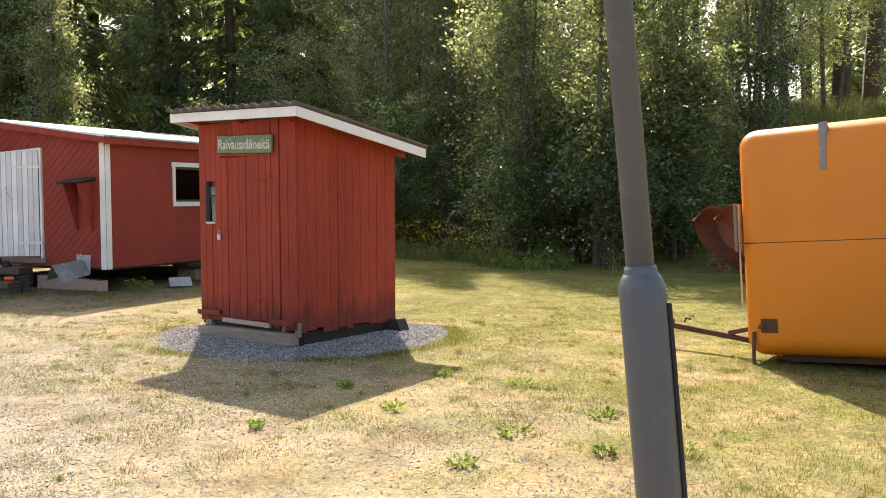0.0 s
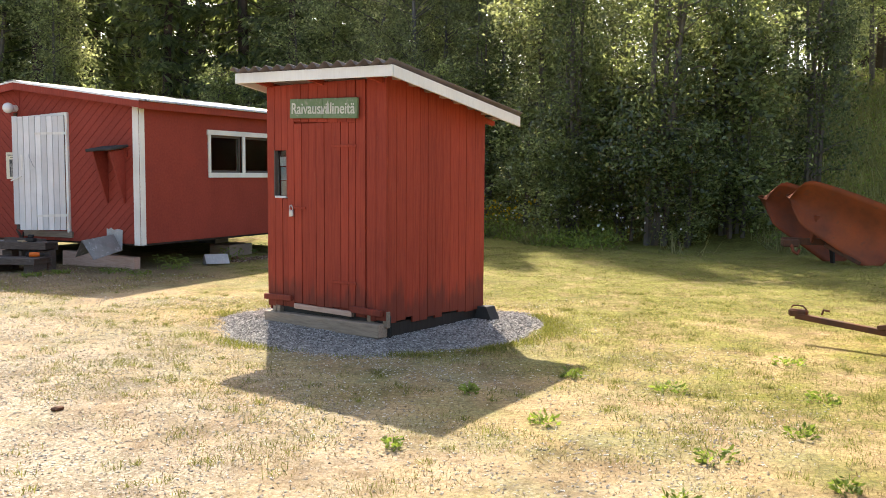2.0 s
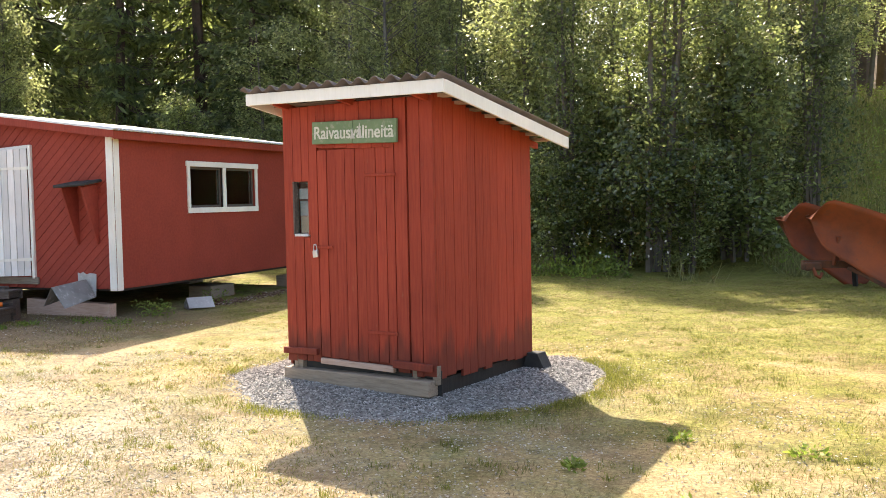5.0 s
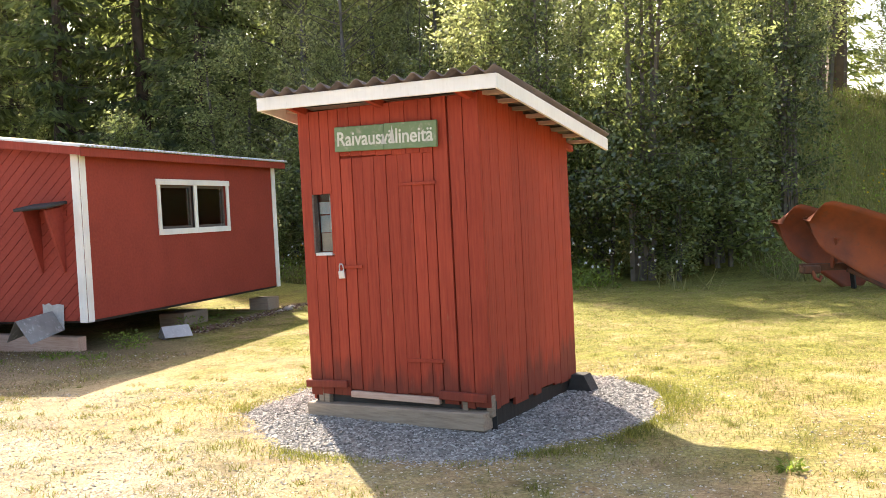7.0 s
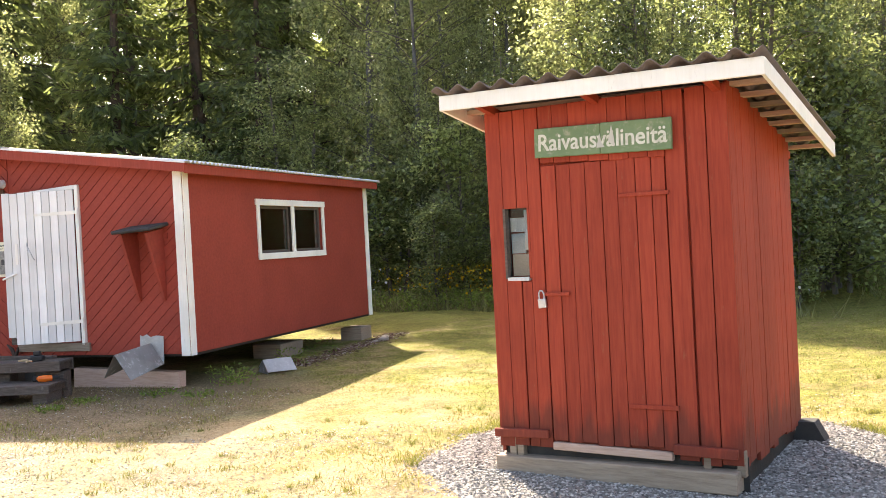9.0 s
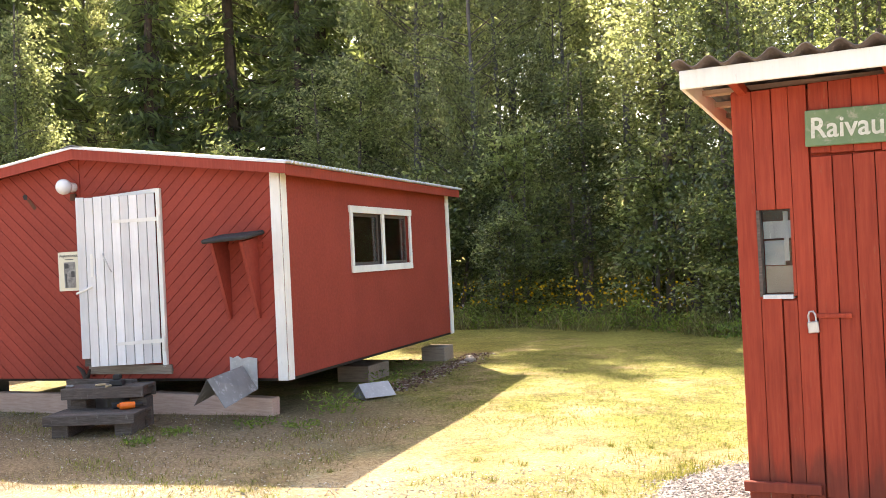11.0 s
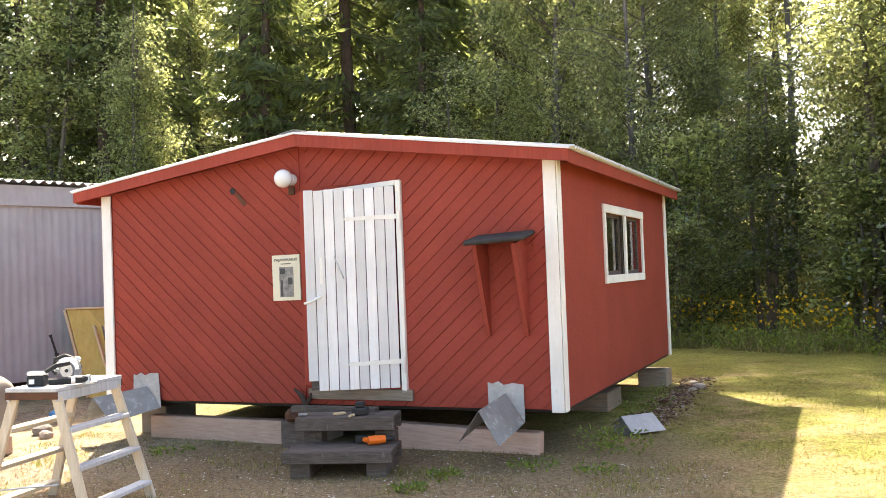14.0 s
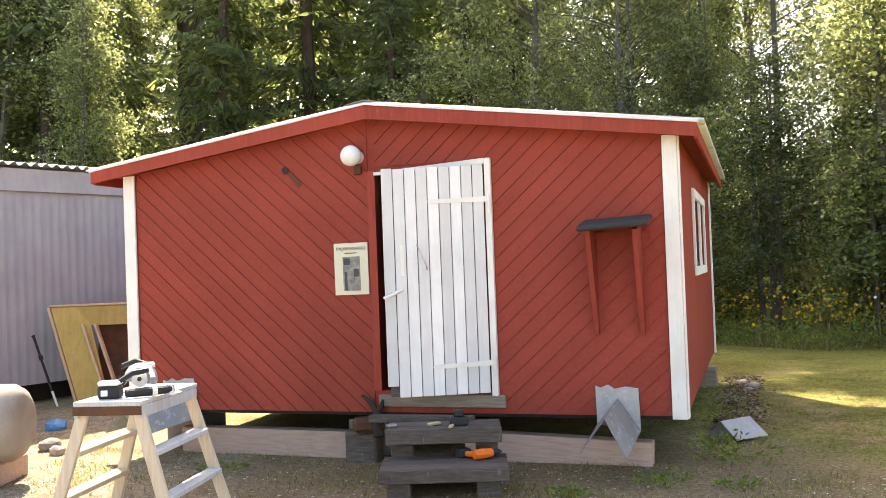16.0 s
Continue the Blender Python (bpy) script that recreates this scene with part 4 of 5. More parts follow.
def grow_spruce(tall, sprigs, seed, bare=0.06):
    rng = np.random.default_rng(seed)
    bm = bmesh.new()
    tube([(0, 0, -0.2), (0, 0, tall * 0.5), (0, 0, tall)], [tall * 0.0125, tall * 0.008, 0.01], 8, bm, False)
    pts, dirs = [], []
    whorls = int(tall * 2.0)
    reach = tall * 0.15 + 0.5
    total = 0
    limbs = []
    for w in range(whorls):
        s = bare + (1 - bare) * (w + rng.uniform(0, 0.6)) / whorls
        for _ in range(6):
            r = reach * (1 - s) ** 0.8 * rng.uniform(0.6, 1.1) + 0.15
            limbs.append((s * tall, rng.uniform(0, math.tau), r))
            total += r
    for z, b, r in limbs:
        m = max(3, int(sprigs * r / total))
        d = np.array([math.cos(b), math.sin(b), 0])
        side = np.array([-d[1], d[0], 0])
        t = rng.uniform(0.12, 1.0, m)
        droop = -0.35 * r * t + 0.22 * r * t ** 3
        off = rng.normal(0, 1, m) * 0.2 * r * (1.05 - t * 0.6)
        p = np.array([0, 0, z]) + d * (r * t)[:, None] + side * off[:, None]
        p[:, 2] += droop - np.abs(rng.normal(0, 0.14, m)) - 0.15 * np.abs(off)
        pts.append(p)
        dirs.append(np.tile(d * 0.7 + np.array([0, 0, -0.6]), (m, 1)) + np.sign(off)[:, None] * side * 0.5)
        if r > 0.8:
            tube([(0, 0, z), np.array([0, 0, z]) + d * r * 0.5 + np.array([0, 0, -0.15 * r]), np.array([0, 0, z]) + d * r + np.array([0, 0, -0.15 * r])], [0.025, 0.015, 0.004], 3, bm, False)
    v, f = cards(np.concatenate(pts), 0.2, rng, 0.24, np.concatenate(dirs), 0.45)
    return bm, raw_mesh("crown", v, f)


def tree_kind(name, built, stem_mat, leaf_mat, label, category, group):
    bm, crown, *rest = built
    t = thing(name, pose(0, 0, -50), label, category, group)
    part("trunk", bm, stem_mat, t)
    part("crown", crown, leaf_mat, t)
    for limbs in rest:
        tagged(part("branchwork", limbs, TWIG, t), kind="stuff")
    return t


BUSHES = [tree_kind("alder_bush", grow_bush(4.6, 1.5, 9000, 0.048, 20 + i, 0.1), TWIG, LEAF, "dense leafy alder bush with dark green leaves at the wood's edge", "bush", "bushes along the wood") for i in range(4)]
SAPLINGS = [tree_kind("young_birch", grow_bush(7.0, 1.5, 13000, 0.038, 40 + i, 0.22), TWIG, BIRCH_LEAF, "slender young birch with light green leaves in the wood", "tree", "young birches") for i in range(3)]
EDGE_TREES = [tree_kind("young_alder", grow_bush(7.0, 1.5, 15500, 0.04, 50 + i, 0.12), TWIG, EDGE_LEAF, "slender young alder with dark green leaves at the wood's edge", "tree", "young alders") for i in range(2)]
BIRCHES = [tree_kind("birch_tree", grow_birch(12.0, 17500, 60 + i), BIRCH_BARK, BIRCH_LEAF, "tall birch with pale trunk and hanging leafy twigs", "tree", "tall birches") for i in range(3)]
SPRUCES = [tree_kind("spruce_tree", grow_spruce(16.0, 8400, 80 + i), BARK, NEEDLE, "tall dark green spruce with drooping branches", "tree", "spruces") for i in range(3)]
PINES = [tree_kind("pine_tree", grow_spruce(17.0, 4500, 95 + i, 0.55), BARK, NEEDLE, "tall conifer with a bare dark trunk", "tree", "bare-trunked conifers") for i in range(2)]
USED = set()


def plant(kinds, x, y, scale, lean=0.0):
    """Stands a tree of one of the kinds at x, y."""
    k = kinds[int(RNG.integers(len(kinds)))]
    s = scale * RNG.uniform(0.88, 1.12)
    m = Matrix.Translation((x, y, on_ground(x, y))) @ pose(0, 0, 0, RNG.normal(0, 1.5), RNG.normal(0, 1.5) + lean, RNG.uniform(0, 360))
    w = s * (RNG.uniform(0.95, 1.4) if k in BUSHES + SAPLINGS + EDGE_TREES else 1.0)
    if k not in USED:
        USED.add(k)
        k.matrix_basis = m @ Matrix.Diagonal((w, w, s, 1))
        return k
    c = copy_thing(k, m)
    c.scale = (w, w, s)
    return c


def build_wood():
    # the leafy edge in three rows
    for row, (off, step, sc) in enumerate(((0.8, 2.7, 0.6), (2.0, 1.9, 0.88), (4.0, 2.0, 1.08))):
        x = -13.0
        while x < 17:
            y = float(edge(x)) + off + RNG.uniform(-0.4, 0.6)
            s = sc * (0.72 if x > 6.5 and row < 2 else 1.0) * (0.85 if x < -5 else 1.0)
            if not (x > 6) and not (row == 2 and -5 < x < 1.5):
                plant(BUSHES, x + RNG.uniform(-0.5, 0.5), y, s)
            x += step * RNG.uniform(0.8, 1.25)
    for x, o in ((0.2, 2.4), (1.9, 1.6), (3.3, 1.4), (4.8, 2.0), (6.6, 2.2), (-1.4, 2.6)):
        plant(EDGE_TREES, x, float(edge(x)) + o, RNG.uniform(0.95, 1.15) * (0.55 if x < 0 else 0.85 if x < 1 else 1.0))
    for x, y, k in ((6.6, 24.6, 0.95), (8.4, 23.2, 0.8), (10.2, 24.6, 0.85), (12.0, 24.0, 0.8), (9.3, 27.0, 0.95), (14.0, 25.0, 0.85), (11.2, 28.5, 1.0), (-16.0, 33.0, 1.45), (-12.8, 31.5, 1.3), (-18.6, 34.0, 1.5), (-21.5, 33.0, 1.5), (-14.2, 42.0, 2.0)):
        plant(SAPLINGS, x, y, k)
    for x in (-4.5, -3.0, -1.5, 0.0, 1.5, 3.0, 5.2, 7.6):
        y = float(edge(x)) + RNG.uniform(3.0, 7.5)
        plant(SAPLINGS, x, y, RNG.uniform(0.8, 1.1) * (0.75 if x > 7 else 1.0))
    for x, y in ((-1.4, 25.8), (0.45, 30.5), (8.6, 30.5), (-2.65, 28.9), (-0.6, 27.6), (0.5, 27.4), (2.2, 27.0), (4.6, 26.5), (-1.6, 31.5), (1.4, 31.0), (3.6, 30.0), (6.4, 29.5)):
        plant(BIRCHES, x, y, min(1.15, (y - 16.5) / 1.05 / 12))
    # spruces, tallest at the back
    for x, y in ((-20.5, 34), (-17.5, 35.5), (-14.5, 33.4), (-14.8, 38.5), (-10.1, 33.0), (-5.7, 31.6), (-7.6, 34.5), (-5.0, 36.0), (-3.0, 36), (-19, 41), (-16.8, 44.5), (-7, 41), (-1, 38), (4, 36), (-23, 39), (-26, 45), (-3, 47), (1, 46), (-6.5, 49), (19, 45), (-17, 52), (22, 46), (-29, 40), (-11.5, 58), (-14.5, 60), (-16.8, 58), (-9.8, 55), (-13, 64), (-18.5, 62), (-2, 57), (1, 55)):
        plant(SPRUCES, x, y, min(1.45, max(0.6, (y - 17) / 1.05 / 16)))
    for x, y in ((-12.6, 47.5), (-13.9, 54), (11.6, 27.5), (13.4, 29.5), (16.5, 30.0), (9.9, 33.0), (18.5, 28.0), (-12, 43), (-18, 49)):
        plant(PINES, x, y, 1.3)


build_wood()

# ---- things round the hut ----


def build_steps():
    st = thing("wooden_steps", pose(-7.1, 13.82, 0, 0, 0, -9), "two weathered grey plank steps before the hut door", "steps")
    for z, x0, x1, y0, y1, deep in ((0.325, 0.0, 0.8, -0.12, 0.30, 0.085), (0.52, 0.02, 0.77, 0.2, 0.50, 0.1)):
        for k in range(3):
            a = y0 + 0.03 + (y1 - y0 - 0.03) * k / 3
            part("tread_plank", box(x0, x1, a + 0.003, a + (y1 - y0 - 0.03) / 3 - 0.003, z - 0.03, z, 0.004), OLD_WOOD, st)
        part("front_board", box(x0 - 0.003, x1 + 0.003, y0, y0 + 0.03, z - deep, z, 0.004), OLD_WOOD, st)
        part("back_board", box(x0, x1, y1 + 0.002, y1 + 0.03, z - 0.12, z - 0.002, 0.004), OLD_WOOD, st)
        for x in (x0 + 0.03, x1 - 0.07):
            part("side_board", box(x, x + 0.04, y0 + 0.032, y1, z - deep, z - 0.031, 0.004), OLD_WOOD, st)
    for x in (0.04, 0.6):
        part("foot", box(x, x + 0.15, -0.05, 0.28, 0.09, 0.24, 0.008), OLD_WOOD, st)
        part("foot", box(x, x + 0.15, 0.33, 0.5, 0.09, 0.40, 0.008), OLD_WOOD, st)


build_steps()


def build_drill():
    d = thing("cordless_drill", pose(-6.5, 13.84, 0.326, 0, 0, 20), "orange and black cordless drill lying on the lower step", "drill")
    part("body", tube([(0, 0, 0.035), (0.06, 0, 0.035), (0.13, 0, 0.035)], [0.03, 0.034, 0.028], 10), TOOL_ORANGE, d)
    part("chuck", tube([(0.13, 0, 0.035), (0.18, 0, 0.035), (0.2, 0, 0.035)], [0.02, 0.018, 0.008], 10), BLACK, d)
    part("grip", beam((0.03, 0, 0.03), (0.0, 0.12, 0.025), 0.035, 0.035, 0.008), TOOL_ORANGE, d)
    part("battery", box(-0.05, 0.04, 0.1, 0.17, 0.0, 0.055, 0.008), BLACK, d)


build_drill()


def small_box(name, x, y, z, rz, sx, sy, sz, mat, label, category, bevel=0.004):
    t = thing(name, pose(x, y, z, 0, 0, rz), label, category)
    part("body", box(-sx / 2, sx / 2, -sy / 2, sy / 2, 0.0, sz, bevel), mat, t)
    return t


t = small_box("battery_charger", -6.56, 14.05, 0.521, -5, 0.12, 0.1, 0.055, BLACK, "black battery charger standing on the upper step", "charger", 0.01)
part("battery", box(-0.035, 0.035, -0.03, 0.03, 0.056, 0.1, 0.008), BLACK, t)
t = small_box("wood_offcut", -6.72, 14.1, 0.521, 35, 0.09, 0.045, 0.018, NEW_WOOD, "pale pine offcut lying on the upper step", "wood")
t = small_box("wood_offcut", -6.62, 13.98, 0.521, 70, 0.1, 0.02, 0.018, NEW_WOOD, "narrow pale pine offcut lying on the upper step", "wood")
t = small_box("glove", -7.0, 14.12, 0.521, 15, 0.07, 0.05, 0.02, ZINC_BENT, "small grey scrap lying on the upper step", "scrap", 0.008)
t = small_box("door_sill_block", -6.78, 14.36, 0.50, -25, 0.75, 0.08, 0.05, OLD_WOOD, "dark wooden plank lying under the hut door", "plank")


def timber(name, u0, u1, v0, v1, z0, z1, mat, label, category="timber", bevel=0.008, tilt=0.0):
    t = thing(name, HUT @ pose((u0 + u1) / 2, (v0 + v1) / 2, z0, 0, tilt, 0), label, category)
    a, b = (u1 - u0) / 2, (v1 - v0) / 2
    part("bar", box(-a, a, -b, b, 0, z1 - z0, bevel), mat, t)
    return t


timber("support_timber", -1.62, -0.26, 0.12, 0.26, 0.07, 0.32, BEAM, "pale reddish support timber under the hut front", tilt=2.2)
timber("support_timber", -4.02, -2.45, 0.1, 0.23, 0.09, 0.335, BEAM, "long pale support timber under the hut", tilt=0.6)
timber("support_block", -0.3, 0.03, 4.15, 4.52, 0.12, 0.335, SILL, "dark timber block under the hut corner", "block")
timber("support_block", -0.6, -0.2, 2.2, 2.8, 0.1, 0.33, SILL, "old timber block under the hut side", "block")
timber("support_block", -4.3, -4.0, 0.3, 0.75, 0.12, 0.40, STONE, "grey concrete block under the hut front corner", "block")
timber("support_block", -2.6, -2.25, 0.25, 0.6, 0.1, 0.40, STONE, "grey block beneath the hut beside the steps", "block")
timber("support_block", -2.4, -2.0, 4.1, 4.5, 0.14, 0.40, STONE, "grey block beneath the back of the hut", "block")
timber("support_block", -4.3, -3.9, 4.1, 4.5, 0.14, 0.40, STONE, "grey block beneath the back corner of the hut", "block")
timber("scrap_iron", -2.42, -2.18, -0.12, 0.02, 0.36, 0.47, RUST_DARK, "rusty iron scrap lying beside the hut steps", "scrap", 0.03).rotation_euler.rotate_axis("Z", 0.4)
def build_crooked_scrap():
    """Crooked charred pieces with stubs, standing in for dark scrap at the foot of the door jamb."""
    rt = thing("charred_root", HUT @ pose(-2.25, -0.06, 0.34) @ Matrix.Diagonal((1.0, 0.6, 0.8, 1)), "dark crooked scrap leaning at the foot of the door", "root")
    part("stem", tube([(0.06, -0.1, 0.0), (0.02, -0.05, 0.1), (0.03, -0.02, 0.2), (-0.02, 0.0, 0.3), (-0.1, 0.03, 0.36)], [0.04, 0.035, 0.03, 0.026, 0.012], 8), CHAR, rt, smooth=True)
    part("stub", tube([(0.03, -0.02, 0.2), (0.07, -0.03, 0.27), (0.08, -0.02, 0.33)], [0.026, 0.02, 0.01], 7), CHAR, rt, smooth=True)
    part("stub", tube([(0.02, -0.05, 0.1), (-0.07, -0.07, 0.14), (-0.14, -0.06, 0.12)], [0.03, 0.022, 0.012], 7), CHAR, rt, smooth=True)


build_crooked_scrap()
timber("rail_block", -2.5, -2.25, -0.05, 0.1, 0.1, 0.36, OLD_WOOD, "dark wooden block beside the hut steps", "block", 0.015)


def sheet(points, thick, bm=None):
    """A thin bent metal face from four or more corners."""
    bm = bm or bmesh.new()
    pts = [Vector(p) for p in points]
    nrm = (pts[1] - pts[0]).cross(pts[2] - pts[0]).normalized() * thick
    a = [bm.verts.new(p) for p in pts]
    b = [bm.verts.new(p + nrm) for p in pts]
    n = len(pts)
    bm.faces.new(a[::-1])
    bm.faces.new(b)
    for i in range(n):
        bm.faces.new((a[i], a[(i + 1) % n], b[(i + 1) % n], b[i]))
    return bm


def build_flashing(tl, tr, br, bl, apex_back, apex_front, right_front, left_front, label):
    """A ridge flashing: an upright back flap on the wall and two flaps that slope from the ridge."""
    fl = thing("ridge_flashing", HUT, label, "sheet metal", "bent flashings")
    w = [Vector(tl).lerp(Vector(tr), k) + Vector((0, 0, d)) for k, d in ((0, 0), (0.12, -0.012), (0.3, 0.012), (0.45, -0.014), (0.7, 0.006), (1, 0))]
    part("back_flap", sheet([bl, *w, br], 0.003), FLASHING, fl)
    # side flaps take the darker zinc, with their shade in the tone
    part("side_flap", sheet([apex_front, apex_back, br, right_front], 0.003), ZINC_BENT, fl)
    part("side_flap", sheet([apex_front, left_front, bl, apex_back], 0.003), ZINC_BENT, fl)


build_flashing((-0.61, -0.012, 0.706), (-0.317, -0.012, 0.688), (-0.306, -0.04, 0.405), (-0.605, -0.02, 0.44), (-0.455, -0.04, 0.625), (-0.46, -0.62, 0.575), (-0.345, -0.53, 0.31), (-0.645, -0.56, 0.335), "bent galvanised flashing leaning on the timber by the door")
build_flashing((-4.101, -0.012, 0.737), (-3.814, -0.012, 0.748), (-3.765, -0.05, 0.443), (-4.1, -0.03, 0.44), (-3.93, -0.04, 0.63), (-4.286, -0.34, 0.56), (-4.08, -0.34, 0.34), (-4.42, -0.33, 0.36), "large bent galvanised flashing leaning on the timber beneath the hut corner")


def build_scrap_sheet():
    s = thing("flashing_piece", pose(-4.22, 14.98, on_ground(-4.2, 15.0), 0, 0, 25), "folded offcut of galvanised flashing lying on the grass", "sheet metal")
    part("flap", sheet([(-0.17, -0.13, 0.02), (0.17, -0.15, 0.02), (0.17, 0.02, 0.15), (-0.17, 0.02, 0.15)], 0.003), FLASHING, s)
    part("flap", sheet([(-0.17, 0.02, 0.15), (0.17, 0.02, 0.15), (0.17, 0.2, 0.05), (-0.17, 0.18, 0.05)], 0.003), FLASHING, s)
    part("end_lip", sheet([(-0.17, -0.13, 0.0), (-0.17, 0.02, 0.15), (-0.17, 0.18, 0.0)], 0.003), ZINC_BENT, s)


build_scrap_sheet()

# ---- trestle ladder and tools ----
LADDER_TOP = 0.95


def build_ladder():
    o = Vector((-8.42, 13.165, 0))
    ang = math.degrees(math.atan2(0.86, 0.23))
    la = thing("trestle_ladder", Matrix.Translation((o.x, o.y, on_ground(o.x, o.y))) @ pose(0, 0, 0, 0, 0, ang), "paint-spattered wooden trestle ladder standing on the grass", "ladder")
    h = LADDER_TOP - on_ground(o.x, o.y)
    L, W = 0.362, 0.18
    part("top_board", box(-L, L, -W, W, h - 0.025, h, 0.004), LADDER_GREY, la, "grey painted top board")
    for y in (-W, W - 0.02):
        part("apron", box(-L + 0.01, L - 0.01, y, y + 0.02, h - 0.085, h - 0.026, 0.003), LADDER_GREY, la)
    for x in (-L, L - 0.012):
        part("end_plate", box(x, x + 0.012, -W - 0.003, W + 0.003, h - 0.07, h - 0.026, 0.002), RUST_DARK, la, "rusty brown end plate")
    for sy in (-1, 1):
        def leg(sx, z):
            k = (h - 0.03 - z) / (h - 0.03)
            return Vector((sx * (L - 0.05 + 0.05 * k), sy * (W - 0.04 + 0.24 * k), z))
        for sx in (-1, 1):
            part("leg", beam(leg(sx, h - 0.03), leg(sx, -0.01), 0.03, 0.062, 0.004, (0, 1, 0)), LADDER_WOOD, la)
        for z in (0.57, 0.34, 0.11):
            a, b = leg(-1, z), leg(1, z)
            part("rung", beam(a, b, 0.085, 0.028, 0.004), LADDER_GREY if sy < 0 else LADDER_WOOD, la)
    part("stay", tube([leg(-1, 0.2) * 1.0, Vector((-L, -W, 0.25))], [0.006, 0.006], 6), STEEL, la)
    return la


build_ladder()


def build_saw():
    s = thing("circular_saw", pose(-8.40, 13.20, LADDER_TOP + 0.001, 0, 0, -12), "grey circular saw lying on the ladder's top board", "circular saw")
    part("base_plate", box(-0.14, 0.13, -0.06, 0.06, 0.0, 0.006, 0.001), STEEL, s)
    pts = [(0.085 * math.cos(a), 0.07 + 0.085 * math.sin(a)) for a in np.linspace(-0.4, math.pi + 0.1, 16)]
    part("guard", prism(pts, -0.045, -0.012), ZINC_BENT, s, "pale metal blade guard")
    pts = [(r * math.cos(a), 0.07 + r * math.sin(a)) for r, aa in ((0.088, np.linspace(0.1, 3.0, 12)), (0.06, np.linspace(3.0, 0.1, 12))) for a in aa]
    part("guard_rim", prism(pts, -0.05, -0.046), OPAL, s)
    part("blade", tube([(0, -0.053, 0.07), (0, -0.051, 0.07)], [0.045, 0.045], 24), STEEL, s)
    part("arbor", tube([(0, -0.058, 0.07), (0, -0.0535, 0.07)], [0.012, 0.012], 10), BLACK, s)
    part("motor", tube([(0.0, -0.012, 0.08), (0.0, 0.05, 0.08), (0, 0.085, 0.08)], [0.038, 0.038, 0.03], 14), BLACK, s)
    part("handle", tube([(0.03, 0.0, 0.14), (-0.04, 0.0, 0.165), (-0.11, 0.0, 0.14), (-0.14, 0.0, 0.075), (-0.1, 0, 0.045)], [0.015, 0.014, 0.015, 0.016, 0.016], 8), BLACK, s)
    part("handle_shell", box(-0.05, 0.06, -0.01, 0.03, 0.12, 0.155, 0.01), OPAL, s)


build_saw()


def build_planer():
    s = thing("power_tool", pose(-8.52, 12.95, LADDER_TOP + 0.001, 0, 0, -8), "black cordless power tool with pale battery on the ladder", "power tool")
    part("battery", box(-0.055, 0.055, -0.04, 0.04, 0.0, 0.065, 0.008), BLACK, s)
    part("battery_top", box(-0.055, 0.055, -0.04, 0.04, 0.066, 0.09, 0.008), OPAL, s)
    part("label", box(-0.035, 0.0, -0.0435, -0.0405, 0.015, 0.045), OPAL, s)
    part("arm", tube([(0.04, 0.0, 0.08), (0.1, 0.05, 0.12), (0.17, 0.09, 0.13)], [0.013, 0.016, 0.014], 8), BLACK, s)
    d = thing("angle_grinder", pose(-8.33, 12.93, LADDER_TOP + 0.001, 0, 0, 25), "grey and black angle grinder lying on the ladder", "grinder")
    part("body", tube([(-0.11, 0, 0.027), (0.0, 0, 0.027), (0.08, 0, 0.027), (0.12, 0, 0.029)], [0.022, 0.025, 0.022, 0.024], 10), BLACK, d)
    part("head", tube([(0.12, 0, 0.0), (0.12, 0, 0.052)], [0.024, 0.019], 10), STEEL, d)
    part("disc_guard", tube([(0.13, 0, 0.0), (0.13, 0, 0.01)], [0.045, 0.045], 14), STEEL, d)
    part("band", tube([(0.02, 0, 0.027), (0.045, 0, 0.027)], [0.0265, 0.0265], 10), OPAL, d)


build_planer()

# ---- grey building ----


def build_grey():
    ang = 47.0
    gb = thing("grey_building", pose(-10.62, 19.28, 0, 0, 0, ang), "long grey metal-clad shed with corrugated roof edge", "building")
    x0, x1 = -7.5, 5.5
    me = corrugated("wall_sheet", (x0, 0, 2.62), (1, 0, 0), x1 - x0, (0, 0, -2.22), 0.11, 0.003)
    part("wall_sheet", me, GREY_PANEL, gb, "grey ribbed metal wall")
    part("wall", box(x0, x1, 0.03, 0.1, 0.4, 2.7), GREY_PANEL, gb)
    part("wall", box(x0, x0 + 0.1, 0.1, 4.0, 0.4, 2.7), GREY_PANEL, gb)
    part("wall", box(x1 - 0.1, x1, 0.1, 4.0, 0.4, 2.7), GREY_PANEL, gb)
    part("wall", box(x0 + 0.1, x1 - 0.1, 3.9, 4.0, 0.4, 2.7), GREY_PANEL, gb)
    part("fascia", box(x0 - 0.05, x1 + 0.05, -0.06, -0.015, 2.60, 2.86, 0.004), GREY_PANEL, gb)
    me = corrugated("roof_sheet", (x0 - 0.1, -0.14, 2.905), (1, 0, 0), x1 - x0 + 0.2, (0, 4.3, 0.35), 0.13, 0.02)
    part("roof_sheet", me, ZINC, gb, "corrugated metal roof")
    # near-black bar set back under the wall, for the shaded gap
    part("base_beam", box(x0 + 0.1, x1 - 0.1, 0.25, 0.4, 0.16, 0.42), DARK, gb)


build_grey()


